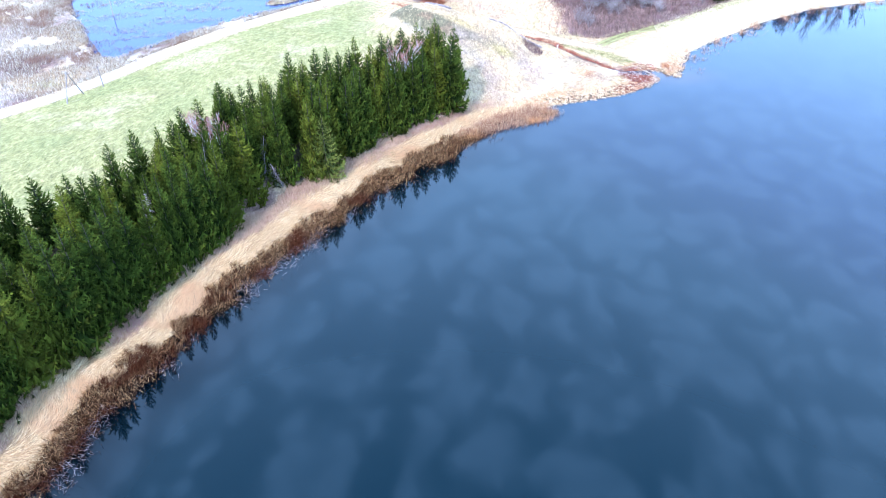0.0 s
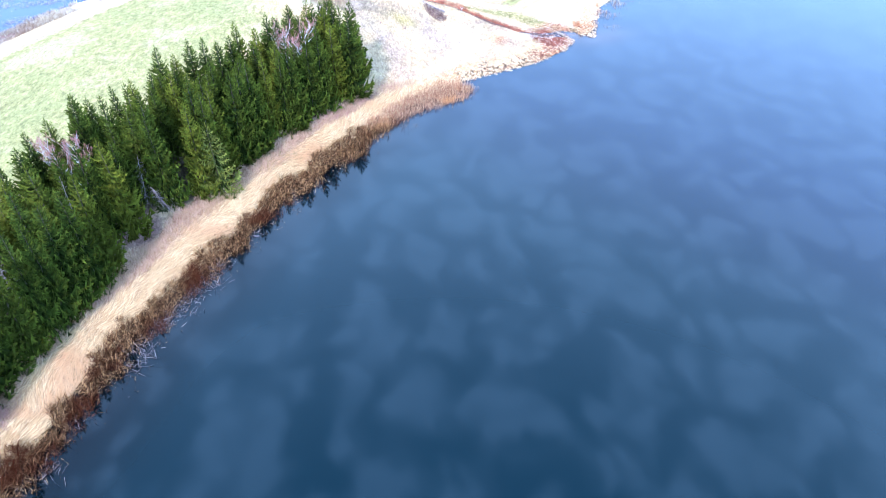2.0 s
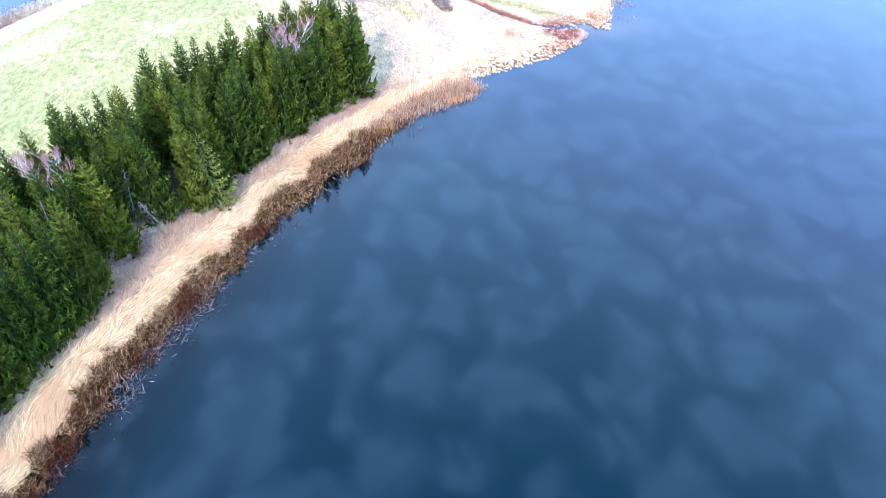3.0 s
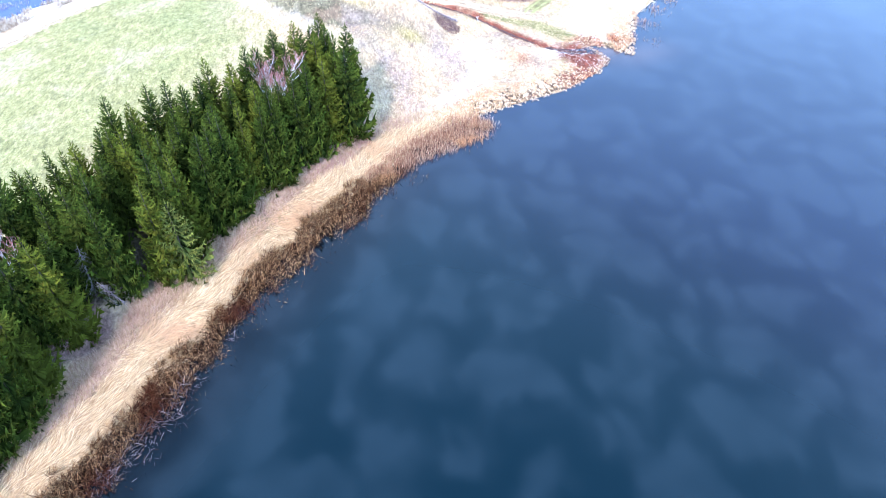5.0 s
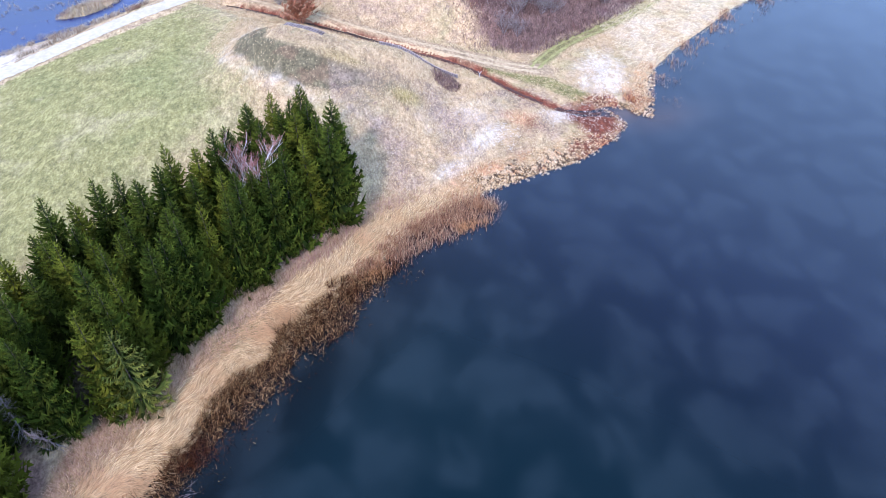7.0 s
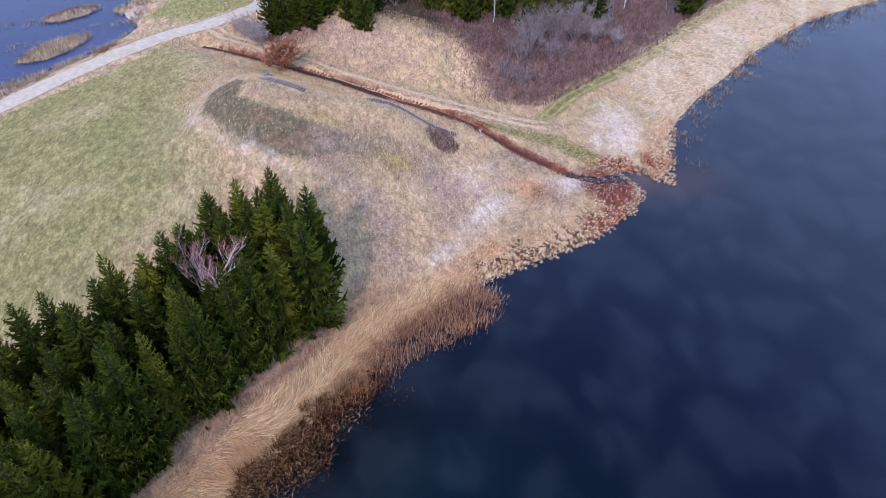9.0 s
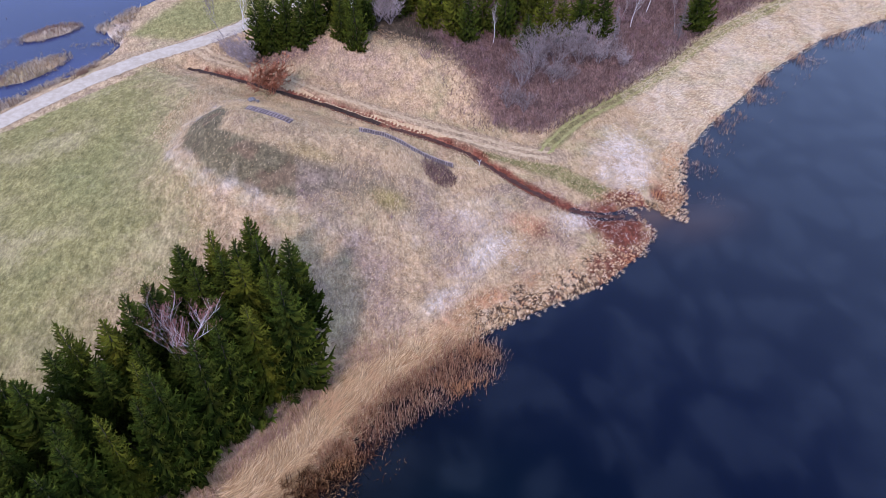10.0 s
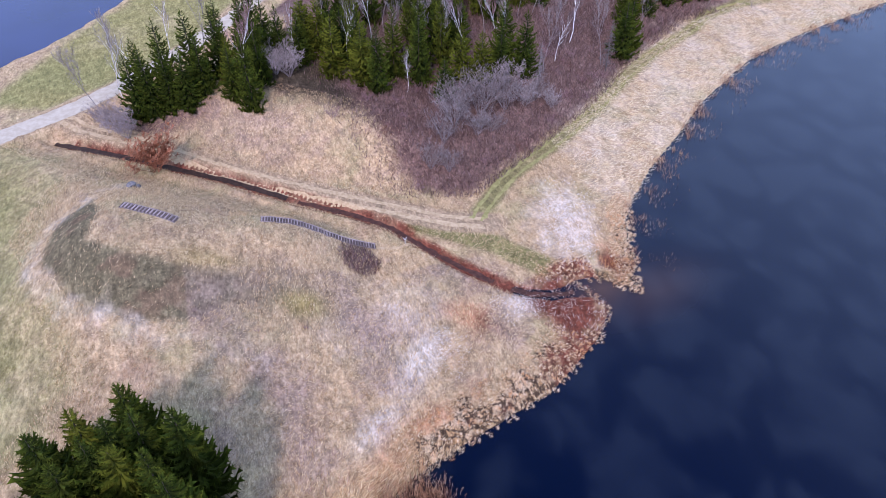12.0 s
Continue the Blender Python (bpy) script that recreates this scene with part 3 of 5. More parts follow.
def build_water(name, poly, z, mat, label):
    if poly is None:
        xs, ys = spaced(-70, 110, 2.5, 3500), spaced(0, 190, 2.5, 3500)
        X, Y = np.meshgrid(xs, ys)
        P = np.stack([X.ravel(), Y.ravel()], 1)
        n, m = len(xs), len(ys)
        i = np.arange(n * m).reshape(m, n)
        F = np.stack([i[:-1, :-1], i[:-1, 1:], i[1:, 1:], i[1:, :-1]], -1).reshape(-1, 4)
        keep = (shore_distance(P[F].mean(1)) < 60) | (np.hypot(*(P[F].mean(1) - (50, 150)).T) < 70)
        F = F[keep]
        me = fill(name, np.column_stack([P, np.full(len(P), z)]), F, [mat])
        s = np.maximum(0.8 * bell(P, 50.5, 149.8, 4.2, 2.6, 0.2), 0.35 * bell(P, 56, 148, 7, 3.5, 0.2))
        # paler offshore, darker near shore and north-east: mirrored brightness held in the colour
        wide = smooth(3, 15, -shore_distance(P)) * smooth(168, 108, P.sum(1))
        me.attributes.new("sky_bright", "FLOAT", "POINT").data.foreach_set("value", wide.astype(np.float32))
        me.attributes.new("sky_dim", "FLOAT", "POINT").data.foreach_set("value", smooth(105, 170, P.sum(1)).astype(np.float32))
        at = me.attributes.new("silt", "FLOAT", "POINT")
        at.data.foreach_set("value", s.astype(np.float32))
    else:
        bm = bmesh.new()
        bm.faces.new([bm.verts.new((x, y, z)) for x, y in poly])
        me = bpy.data.meshes.new(name)
        bm.to_mesh(me)
        bm.free()
        me.materials.append(mat)
    return tagged(new(name, me), label, "water", kind="structure")


def ribbon(line, offset, width, lift, step=1.0, jitter=0.12, seed=1, level=False):
    """Vertices and faces of a strip that lies on the ground along a line."""
    rng = np.random.default_rng(seed)
    line = np.array(line, float)
    seg = np.hypot(*np.diff(line, axis=0).T)
    run = np.concatenate([[0], np.cumsum(seg)])
    s = np.arange(0, run[-1], step)
    # smoothed centre line
    cx, cy = (np.interp(s, run, line[:, k]) for k in (0, 1))
    kernel = np.ones(7) / 7
    cx, cy = (np.convolve(np.pad(c, 3, mode="edge"), kernel, "valid") for c in (cx, cy))
    tx, ty = np.gradient(cx), np.gradient(cy)
    ln = np.hypot(tx, ty)
    nx, ny = -ty / ln, tx / ln
    rows = []
    for f in np.linspace(-0.5, 0.5, 5):
        o = offset + f * width + rng.normal(0, jitter, len(s)) * (abs(f) > 0.4)
        rows.append(np.column_stack([cx + nx * o, cy + ny * o]))
    V = np.stack(rows, 1).reshape(-1, 2)
    Z = height(V) + lift
    if level:
        bed = height(np.column_stack([cx, cy]))
        bed = np.convolve(np.pad(bed, 7, mode="edge"), np.ones(15) / 15, "valid") + lift
        Z = np.repeat(bed, 5)
    Z = np.maximum(Z, 0.04)
    i = np.arange(len(V)).reshape(len(s), 5)
    F = np.stack([i[:-1, :-1], i[:-1, 1:], i[1:, 1:], i[1:, :-1]], -1).reshape(-1, 4)
    return np.column_stack([V, Z]), F


def strips(name, specs, mat, label, category):
    VV, FF, k = [], [], 0
    for spec in specs:
        V, F = ribbon(*spec)
        VV.append(V); FF.append(F + k); k += len(V)
    me = fill(name, np.vstack(VV), np.vstack(FF), [mat])
    return tagged(new(name, me), label, category, kind="structure")


ground = build_ground()
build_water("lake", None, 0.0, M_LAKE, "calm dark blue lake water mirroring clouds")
build_water("pond", POND, 0.8, M_POND, "blue marsh pond water with dead plants")
strips("road", [(ROAD, 0, 3.9, 0.05)], M_GRAVEL, "pale gravel road between meadow and marsh", "road")
strips("track_ruts", [(TRACK, 0.8, 0.75, 0.03, 0.8, 0.1, 2), (TRACK, -0.8, 0.8, 0.03, 0.8, 0.1, 3)],
       M_DIRT, "dirt farm track with two bare wheel ruts", "track")
strips("shore_track_ruts", [(SHORE_TRACK, 0.75, 0.55, 0.04, 0.8, 0.1, 5), (SHORE_TRACK, -0.75, 0.55, 0.04, 0.8, 0.1, 6)],
       M_TRACK_GRASS, "grassy track along the lake shore", "track")
strips("ditch_water", [([(-18.4, 204.7)] + DITCH[1:6], 0, 1.0, 0.12, 0.7, 0.08, 7, True)], M_DITCH, "dark water standing in the roadside ditch", "water")
strips("stream", [(DITCH[5:], 0, 0.8, 0.07, 0.7, 0.1, 9, True)], M_MUD, "narrow muddy stream running to the lake", "stream")

# ---- trees ----
def spruce_meshes(seed, h, r, levels, per_level, needle, droop=0.62, lift=0.56, bare=0.03, sparse=1.0):
    """Trunk and crown of a spruce: whorls of hooked boughs, each a ridged spray with a comb of hanging branchlets."""
    rng = random.Random(seed)
    # tip: 0 in the crown's painted shade, 1 at its painted lit ends
    V, F, tip, tone = [], [], [], []

    def corner(p, t, tn):
        V.append(p); tip.append(t); tone.append(tn)
        return len(V) - 1

    def bough(z, u, a, L, tn):
        out, side = Vector((math.cos(a), math.sin(a), 0)), Vector((-math.sin(a), math.cos(a), 0))
        dr, li, rise = droop * rng.uniform(0.8, 1.25) * (1.22 - u), lift * rng.uniform(0.7, 1.3) * (1.1 - 0.5 * u), 0.55 * u * u
        bend = rng.uniform(-0.18, 0.18)

        def at(s):
            return Vector((0, 0, z)) + out * (L * s) + side * (L * bend * s * s) + Vector((0, 0, L * (rise * s - dr * math.sin(s * 2.3) + li * s ** 3)))
        rows = []
        for s, w in ((0.12, 0.05), (0.50, 0.135), (0.80, 0.10)):
            w *= L * sparse * rng.uniform(0.8, 1.2)
            p = at(s)
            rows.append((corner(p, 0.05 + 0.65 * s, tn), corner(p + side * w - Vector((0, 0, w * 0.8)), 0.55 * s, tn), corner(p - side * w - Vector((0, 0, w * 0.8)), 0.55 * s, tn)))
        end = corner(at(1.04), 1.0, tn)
        for (c0, l0, r0), (c1, l1, r1) in zip(rows[:-1], rows[1:]):
            F.extend(((c0, c1, l1), (c0, l1, l0), (c0, r0, r1), (c0, r1, c1)))
        c, le, ri = rows[-1]
        F.extend(((c, end, le), (c, ri, end)))
        n = 5 if L > 0.9 else 3
        for j in range(n):
            s = 0.26 + 0.68 * (j + rng.random()) / n
            ln = L * (0.30 - 0.20 * s) * rng.uniform(0.7, 1.3) + 0.10
            for sg in (-1, 1):
                q = at(min(s + 0.05, 1.0))
                d = (side * sg * rng.uniform(0.5, 0.8) + out * rng.uniform(0.5, 0.9) - Vector((0, 0, rng.uniform(0.3, 0.9)))) * ln
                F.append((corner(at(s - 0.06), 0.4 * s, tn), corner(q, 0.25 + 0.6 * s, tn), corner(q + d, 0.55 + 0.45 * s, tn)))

    for lv in range(levels):
        u = min(max(bare + (0.985 - bare) * max(lv + rng.uniform(-0.3, 0.3), 0) / levels, bare), 0.98)
        reach = (r * (1 - u) ** 0.74 * (0.9 + 0.1 * math.sin(u * 27 + seed)) + 0.10) * min(1.0, 0.84 + 1.3 * u)
        n = per_level if u < 0.7 else max(4, per_level - 2)
        spin = rng.uniform(0, 6.283)
        for k in range(n):
            L = reach * (rng.uniform(0.78, 1.1) if rng.random() < 0.85 else rng.uniform(1.1, 1.28))
            bough(h * u + rng.uniform(-0.12, 0.12), u, spin + 6.283 * k / n + rng.uniform(-0.35, 0.35), L, rng.random())
    for k in range(3):
        a = 2.1 * k
        o = Vector((math.cos(a), math.sin(a), 0)) * 0.09
        F.append((corner(Vector((0, 0, h * 0.95)) + o, 0.7, 0.6), corner(Vector((0, 0, h * 0.95)) - o, 0.7, 0.6), corner(Vector((0, 0, h + 0.4)), 1.0, 0.6)))
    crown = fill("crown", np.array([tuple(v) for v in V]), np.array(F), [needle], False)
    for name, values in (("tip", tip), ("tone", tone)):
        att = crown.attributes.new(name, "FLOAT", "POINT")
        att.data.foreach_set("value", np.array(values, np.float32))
    return tube_mesh("trunk", [[(0, 0, -0.5), (0, 0, h * 0.5), (0, 0, h * 0.97)]], [[0.011 * h, 0.007 * h, 0.01]], 7, M_BARK), crown


def strip_mesh(name, lines, radii, mat):
    """Flat tapering twigs along lines of points, joined in one mesh."""
    V, F = [], []
    for line, rad in zip(lines, radii):
        d = Vector(line[-1]) - Vector(line[0])
        w = d.cross(Vector((0.31, 0.57, 0.76))).normalized()
        for i, (q, r) in enumerate(zip(line, rad)):
            k = len(V)
            V.extend((tuple(Vector(q) - w * r), tuple(Vector(q) + w * r)))
            if i:
                F.append((k - 2, k - 1, k + 1, k))
    return fill(name, np.array(V), np.array(F), [mat], False)


def tube_mesh(name, lines, radii, sides, mat):
    """Tapered tubes along lines of points, joined in one mesh."""
    VV, FF, k = [], [], 0
    ring = np.linspace(0, 2 * np.pi, sides, endpoint=False)
    for line, rad in zip(lines, radii):
        line = np.array(line, float)
        d = np.gradient(line, axis=0)
        d /= np.maximum(np.linalg.norm(d, axis=1), 1e-6)[:, None]
        ref = np.where(np.abs(d[:, 2:3]) > 0.8, np.array([[1.0, 0, 0]]), np.array([[0, 0, 1.0]]))
        u = np.cross(d, ref)
        u /= np.maximum(np.linalg.norm(u, axis=1), 1e-6)[:, None]
        w = np.cross(d, u)
        r = np.array(rad, float)[:, None, None]
        V = line[:, None] + r * (u[:, None] * np.cos(ring)[None, :, None] + w[:, None] * np.sin(ring)[None, :, None])
        n = len(line)
        i = k + np.arange(n * sides).reshape(n, sides)
        j = np.roll(i, -1, 1)
        FF.append(np.stack([i[:-1], j[:-1], j[1:], i[1:]], -1).reshape(-1, 4))
        VV.append(V.reshape(-1, 3))
        k += n * sides
    return fill(name, np.vstack(VV), np.vstack(FF), [mat])


def thing(name, label, category, group="", kind=""):
    e = new(name)
    e.empty_display_size = 0.3
    return tagged(e, label, category, group, kind)


def part(name, me, parent, label=""):
    ob = new(name, me)
    ob.parent = parent
    return tagged(ob, label)


def bare_tree(seed, h, spread, levels, mat_trunk, mat_twig, stems=1, fork=5, thick=0.012, start=0.35, upward=0.8, twig_r=0.012, bark_to=1):
    """Leafless tree or shrub: stems and limbs in one mesh, fine twigs in another."""
    rng = random.Random(seed)
    wood, wood_r, twig, twig_rr = [], [], [], []

    def grow(p, d, length, rad, depth):
        n = 4
        pts, rs = [p.copy()], [rad]
        q, dd = p.copy(), d.copy()
        for i in range(n):
            dd = (dd + Vector((rng.gauss(0, 0.12), rng.gauss(0, 0.12), rng.gauss(0.04, 0.08)))).normalized()
            q = q + dd * (length / n)
            pts.append(q.copy()); rs.append(max(rad * (1 - 0.75 * (i + 1) / n), 0.006))
        if 1 < depth <= bark_to:
            wood.append(pts[::2]); wood_r.append([max(v, 0.012) for v in rs[::2]])
        elif depth <= 1:
            (wood if depth == 0 or rad > 0.035 else twig).append(pts)
            (wood_r if depth == 0 or rad > 0.035 else twig_rr).append(rs)
        else:
            twig.append(pts[::2]); twig_rr.append([max(v, twig_r) for v in rs[::2]])
        if depth >= levels:
            return
        kids = fork if depth else fork + 3
        for c in range(kids):
            s = (start if depth == 0 else 0.2) + (1 - (start if depth == 0 else 0.2)) * (c + rng.random()) / kids
            i = min(int(s * n), n - 1)
            b = pts[i].lerp(pts[i + 1], s * n - i)
            a = rng.uniform(0, 6.283)
            o = Vector((math.cos(a), math.sin(a), 0))
            nd = (dd * 0.55 + o * spread + Vector((0, 0, upward * 0.5))).normalized()
            grow(b, nd, length * (0.50 if depth == 0 else 0.55) * rng.uniform(0.7, 1.2) * (1.15 - 0.5 * s), rad * 0.45, depth + 1)

    for s in range(stems):
        a = 6.283 * s / max(stems, 1) + rng.uniform(-0.4, 0.4)
        lean = 0.0 if stems == 1 else rng.uniform(0.15, 0.75) * (0.35 if stems < 6 else 1)
        d = Vector((math.cos(a) * lean, math.sin(a) * lean, 1)).normalized()
        grow(Vector((math.cos(a) * 0.12 * (stems > 1), math.sin(a) * 0.12 * (stems > 1), -0.15)), d, h * rng.uniform(0.85, 1.05), thick * h, 0)
    return tube_mesh("trunk", wood, wood_r, 5, mat_trunk), (strip_mesh("crown", twig, twig_rr, mat_twig) if twig else None)


def plant(proto, x, y, size=1.0, turn=0.0, tall=1.0, lean=(0, 0), sink=0.0):
    m = Matrix.LocRotScale((x, y, height_at(x, y) - sink), Euler((lean[0], lean[1], turn)), (size, size, size * tall))
    return copy_thing(proto, m)


def store(name, label, category, group, pieces):
    """A first specimen, kept out of the land until all copies are made."""
    e = thing(name, label, category, group)
    for n, me, lab in pieces:
        if me is not None:
            part(n, me, e, lab)
    return e


def forget(proto):
    for o in list(proto.children_recursive) + [proto]:
        bpy.data.objects.remove(o)


rng = random.Random(11)
SPRUCES = []
for i, (h, r) in enumerate(((14, 2.8), (14, 3.1), (14, 2.55), (14, 3.3), (14, 2.9))):
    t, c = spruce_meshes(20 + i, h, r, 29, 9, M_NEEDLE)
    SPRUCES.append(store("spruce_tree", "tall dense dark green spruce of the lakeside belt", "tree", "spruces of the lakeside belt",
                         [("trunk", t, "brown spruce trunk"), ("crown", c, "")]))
FAR_SPRUCES, BARE_SPOTS = [], []
for i, (h, r) in enumerate(((15, 2.55), (15, 3.0))):
    t, c = spruce_meshes(40 + i, h, r, 24, 7, M_NEEDLE)
    FAR_SPRUCES.append(store("spruce_tree", "dark green spruce in the mixed wood", "tree", "spruces of the wood",
                             [("trunk", t, "brown spruce trunk"), ("crown", c, "")]))

PALE = store("spruce_tree", "pale green spruce with sparse drooping branches above the reeds", "tree", "spruces of the lakeside belt",
             [(n, me, lab) for n, me, lab in zip(("trunk", "crown"), spruce_meshes(61, 14, 3.9, 19, 7, M_NEEDLE_PALE, 0.66, 0.45, 0.03, 0.6), ("brown spruce trunk", ""))])

# front row along the reeds, back row along the meadow, and rows between
FRONT = [(-64, 18), (-57, 33), (-52, 47.5), (-50, 54.5), (-45.5, 64.2), (-40, 74.6), (-35, 84), (-33.8, 90)]
FRONT_B = [(-28, 100.5), (-22.4, 103.5), (-18.6, 110), (-10.4, 119.2), (-5.4, 123.6), (1.6, 128.6)]
BACK = [(-80, 36), (-68, 54), (-55, 75), (-47, 85), (-41, 97), (-35.3, 108), (-30, 115.3), (-22.6, 122.3), (-17.5, 124.6), (-12.5, 128.8), (-8.5, 132.6), (-2.4, 136.6), (2.2, 135.8)]


def along_line(line, step, seed, wobble=0.5):
    g = random.Random(seed)
    line = np.array(line, float)
    run = np.concatenate([[0], np.cumsum(np.hypot(*np.diff(line, axis=0).T))])
    s, out = 0.0, []
    while s < run[-1]:
        out.append((float(np.interp(s, run, line[:, 0])) + g.uniform(-wobble, wobble), float(np.interp(s, run, line[:, 1])) + g.uniform(-wobble, wobble)))
        s += step * g.uniform(0.85, 1.2)
    return out


BIRCH_AT = [(-8.9, 127.4), (-37.0, 98.6)]
spots = []


def claim(pts, least, low, high, clear=2.3):
    """Tree places that keep their distance, with the height at which the tip stands."""
    for x, y in pts:
        if all((x - a) ** 2 + (y - b) ** 2 > least ** 2 for a, b, _ in spots) and all((x - a) ** 2 + (y - b) ** 2 > clear ** 2 for a, b in BIRCH_AT):
            top = rng.uniform(low, high)
            beside = any((x - a) ** 2 + (y - b) ** 2 < 5.0 ** 2 and y < b + 1 for a, b in BIRCH_AT)
            spots.append((x, y, min(top, 13.8) if beside else top))


plant(PALE, -20.6, 103.2, 1.0, 0.4, 0.86)
spots.append((-20.6, 103.2, 0))
for x, y, top in ((1.4, 129.4, 16.6), (2.2, 135.4, 16.4), (-1.8, 138.6, 17.0), (-2.4, 133.4, 16.4), (-5.4, 137.4, 16.8), (-8.6, 136.2, 16.0), (-1.6, 127.6, 15.6)):
    spots.append((x, y, top))
claim(along_line(FRONT, 2.9, 1), 1.9, 15.8, 18.2)
claim(along_line(FRONT_B, 2.9, 2), 1.9, 14.8, 17.2)
claim(along_line(BACK, 2.8, 3, 1.3), 1.7, 15.6, 18.9)
belt = FRONT + [(-30, 96)] + FRONT_B + BACK[::-1]
trial = np.random.default_rng(12).uniform((-80, 15), (5, 142), (3200, 2))
claim([tuple(q) for q in trial[inside(trial, belt)].tolist()], 2.45, 14.4, 17.6)
for x, y, top in spots[1:]:
    h = top - height_at(x, y)
    w = rng.uniform(0.82, 1.15) * (0.6 + 0.4 * h / 14) * (1.16 if y > 127 and x > -3 else 1.08 if y > 120 else 1.0)
    plant(rng.choice(SPRUCES), x, y, w, rng.uniform(0, 6.28), h / 14 / w, (rng.gauss(0, 0.015), rng.gauss(0, 0.015)))

# bare birches that stand among the spruces
for k, (x, y) in enumerate(BIRCH_AT):
    t, w = bare_tree(72 + k, 12.5, 0.62, 4, M_BIRCH, M_TWIG_BIRCH, 3, 6, 0.0090, 0.42, 1.2, 0.009, 2)
    b = store("birch_tree", "leafless white birch with reddish twigs among spruces", "tree", "birches", [("trunk", t, "white birch trunk and limbs"), ("crown", w, "fine reddish twigs")])
    b.matrix_basis = pose(x, y, height_at(x, y), 0, 0, 40 * k)
    top = max(v[2] for o in b.children for v in o.bound_box)
    s = (17.3 - height_at(x, y)) / top
    b.scale = (s, s, s)


def dead_spruce(seed, h, r):
    g = random.Random(seed)
    lines, radii = [], []
    for lv in range(22):
        z = h * (0.12 + 0.85 * lv / 22)
        for _ in range(5):
            a, L = g.uniform(0, 6.283), r * (1 - z / h) ** 0.7 * g.uniform(0.5, 1.1) + 0.1
            o = Vector((math.cos(a), math.sin(a), 0))
            lines.append([tuple(Vector((0, 0, z)) + o * L * s + Vector((0, 0, L * (-0.35 * s + 0.25 * s * s)))) for s in (0, 0.5, 1)])
            radii.append([0.035, 0.02, 0.008])
            for s in (0.45, 0.7, 0.9):
                q = Vector((0, 0, z)) + o * L * s + Vector((0, 0, L * (-0.35 * s + 0.25 * s * s)))
                lines.append([tuple(q), tuple(q + Vector((g.uniform(-1, 1), g.uniform(-1, 1), -0.4)) * 0.35 * L)])
                radii.append([0.015, 0.006])
    return tube_mesh("trunk", [[(0, 0, -0.4), (0, 0, h * 0.5), (0, 0, h)]], [[0.011 * h, 0.007 * h, 0.012]], 6, M_DEAD), strip_mesh("crown", lines, radii, M_DEAD)


for k, (x, y, h, lean) in enumerate(((-30.6, 99.6, 9, 0.12), (-36.6, 89.5, 12, 0.03), (-27.8, 99.2, 6, -0.25), (-41.5, 78.5, 10, 0.05), (75.2, 197.8, 10, 0.01), (59.5, 192.5, 7.5, 0.02))):
    t, w = dead_spruce(90 + k, h, 2.0)
    b = store("dead_spruce", "grey dead spruce with bare branches among the living", "tree", "dead spruces", [("trunk", t, ""), ("crown", w, "bare grey branches")])
    b.matrix_basis = pose(x, y, height_at(x, y), 12 * lean * 4, lean * 60, 50 * k)

# wood on the hill: spruces at its edge, a mixed stand behind
EDGE_SPRUCE = [(-4.2, 205.4, 11), (-1.8, 204.6, 12), (1.2, 204.2, 11), (3.9, 203.2, 9), (6.6, 204.2, 10), (16, 208, 9), (19.5, 209, 10), (22.5, 207, 9), (26, 208.4, 10), (29.5, 206.5, 9), (-3, 208.5, 11), (1, 208, 12),
               (5.5, 208, 12), (9.5, 209, 12), (14, 209.5, 12), (17.4, 211, 11), (33, 195.2, 11.5), (36.4, 198.5, 12), (42.4, 190.4, 7), (39.8, 195.6, 12), (46.4, 194.6, 10),
               (49.6, 193.6, 9), (52.6, 193, 10), (57.4, 194.4, 11), (54.6, 196.8, 12), (80, 201.6, 11), (82.6, 204, 12), (28, 207, 11), (23.6, 209, 12), (31.5, 203, 10)]
for x, y, h in EDGE_SPRUCE:
    w = rng.uniform(0.95, 1.25)
    plant(rng.choice(FAR_SPRUCES), x, y, w, rng.uniform(0, 6.28), h / 15 / w)
wood_spots, DEEP = [(x, y) for x, y, _ in EDGE_SPRUCE], []
trial = np.random.default_rng(13).uniform((-10, 198), (140, 250), (6000, 2))
for (x, y), dd in zip(trial.tolist(), signed(trial, WOOD)):
    if dd > (9 if x < 16 else 21 if x < 84 else 5) and all((x - a) ** 2 + (y - b) ** 2 > 3.7 ** 2 for a, b in wood_spots) and len(wood_spots) < 250:
        wood_spots.append((x, y))
        if rng.random() < 0.75:
            h, w = rng.uniform(8, 14.5), rng.uniform(0.75, 1.1)
            DEEP.append((y, x, w, rng.uniform(0, 6.28), h / 15 / w, rng.randrange(2)))
        else:
            BARE_SPOTS.append((x, y))
DEEP.sort()
for y, x, w, turn, tall, k in DEEP[:95]:
    plant(FAR_SPRUCES[k], x, y, w, turn, tall)
# the trees deeper in the wood, joined
GV, GF, GT, count = [], [], {"tip": [], "tone": []}, 0
for y, x, w, turn, tall, k in DEEP[95:]:
    me = next(o.data for o in FAR_SPRUCES[k].children if "tip" in o.data.attributes)
    co, idx = np.empty(len(me.vertices) * 3), np.empty(len(me.loops), np.int32)
    me.vertices.foreach_get("co", co)
    me.loops.foreach_get("vertex_index", idx)
    m = np.array(Matrix.LocRotScale((x, y, height_at(x, y)), Euler((0, 0, turn)), (w, w, w * tall)))
    GV.append(co.reshape(-1, 3) @ m[:3, :3].T + m[:3, 3])
    GF.append(idx.reshape(-1, 3) + count)
    count += len(me.vertices)
    for name in GT:
        val = np.empty(len(me.vertices), np.float32)
        me.attributes[name].data.foreach_get("value", val)
        GT[name].append(val)
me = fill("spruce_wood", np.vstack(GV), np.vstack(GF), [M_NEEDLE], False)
for name, values in GT.items():
    me.attributes.new(name, "FLOAT", "POINT").data.foreach_set("value", np.concatenate(values))
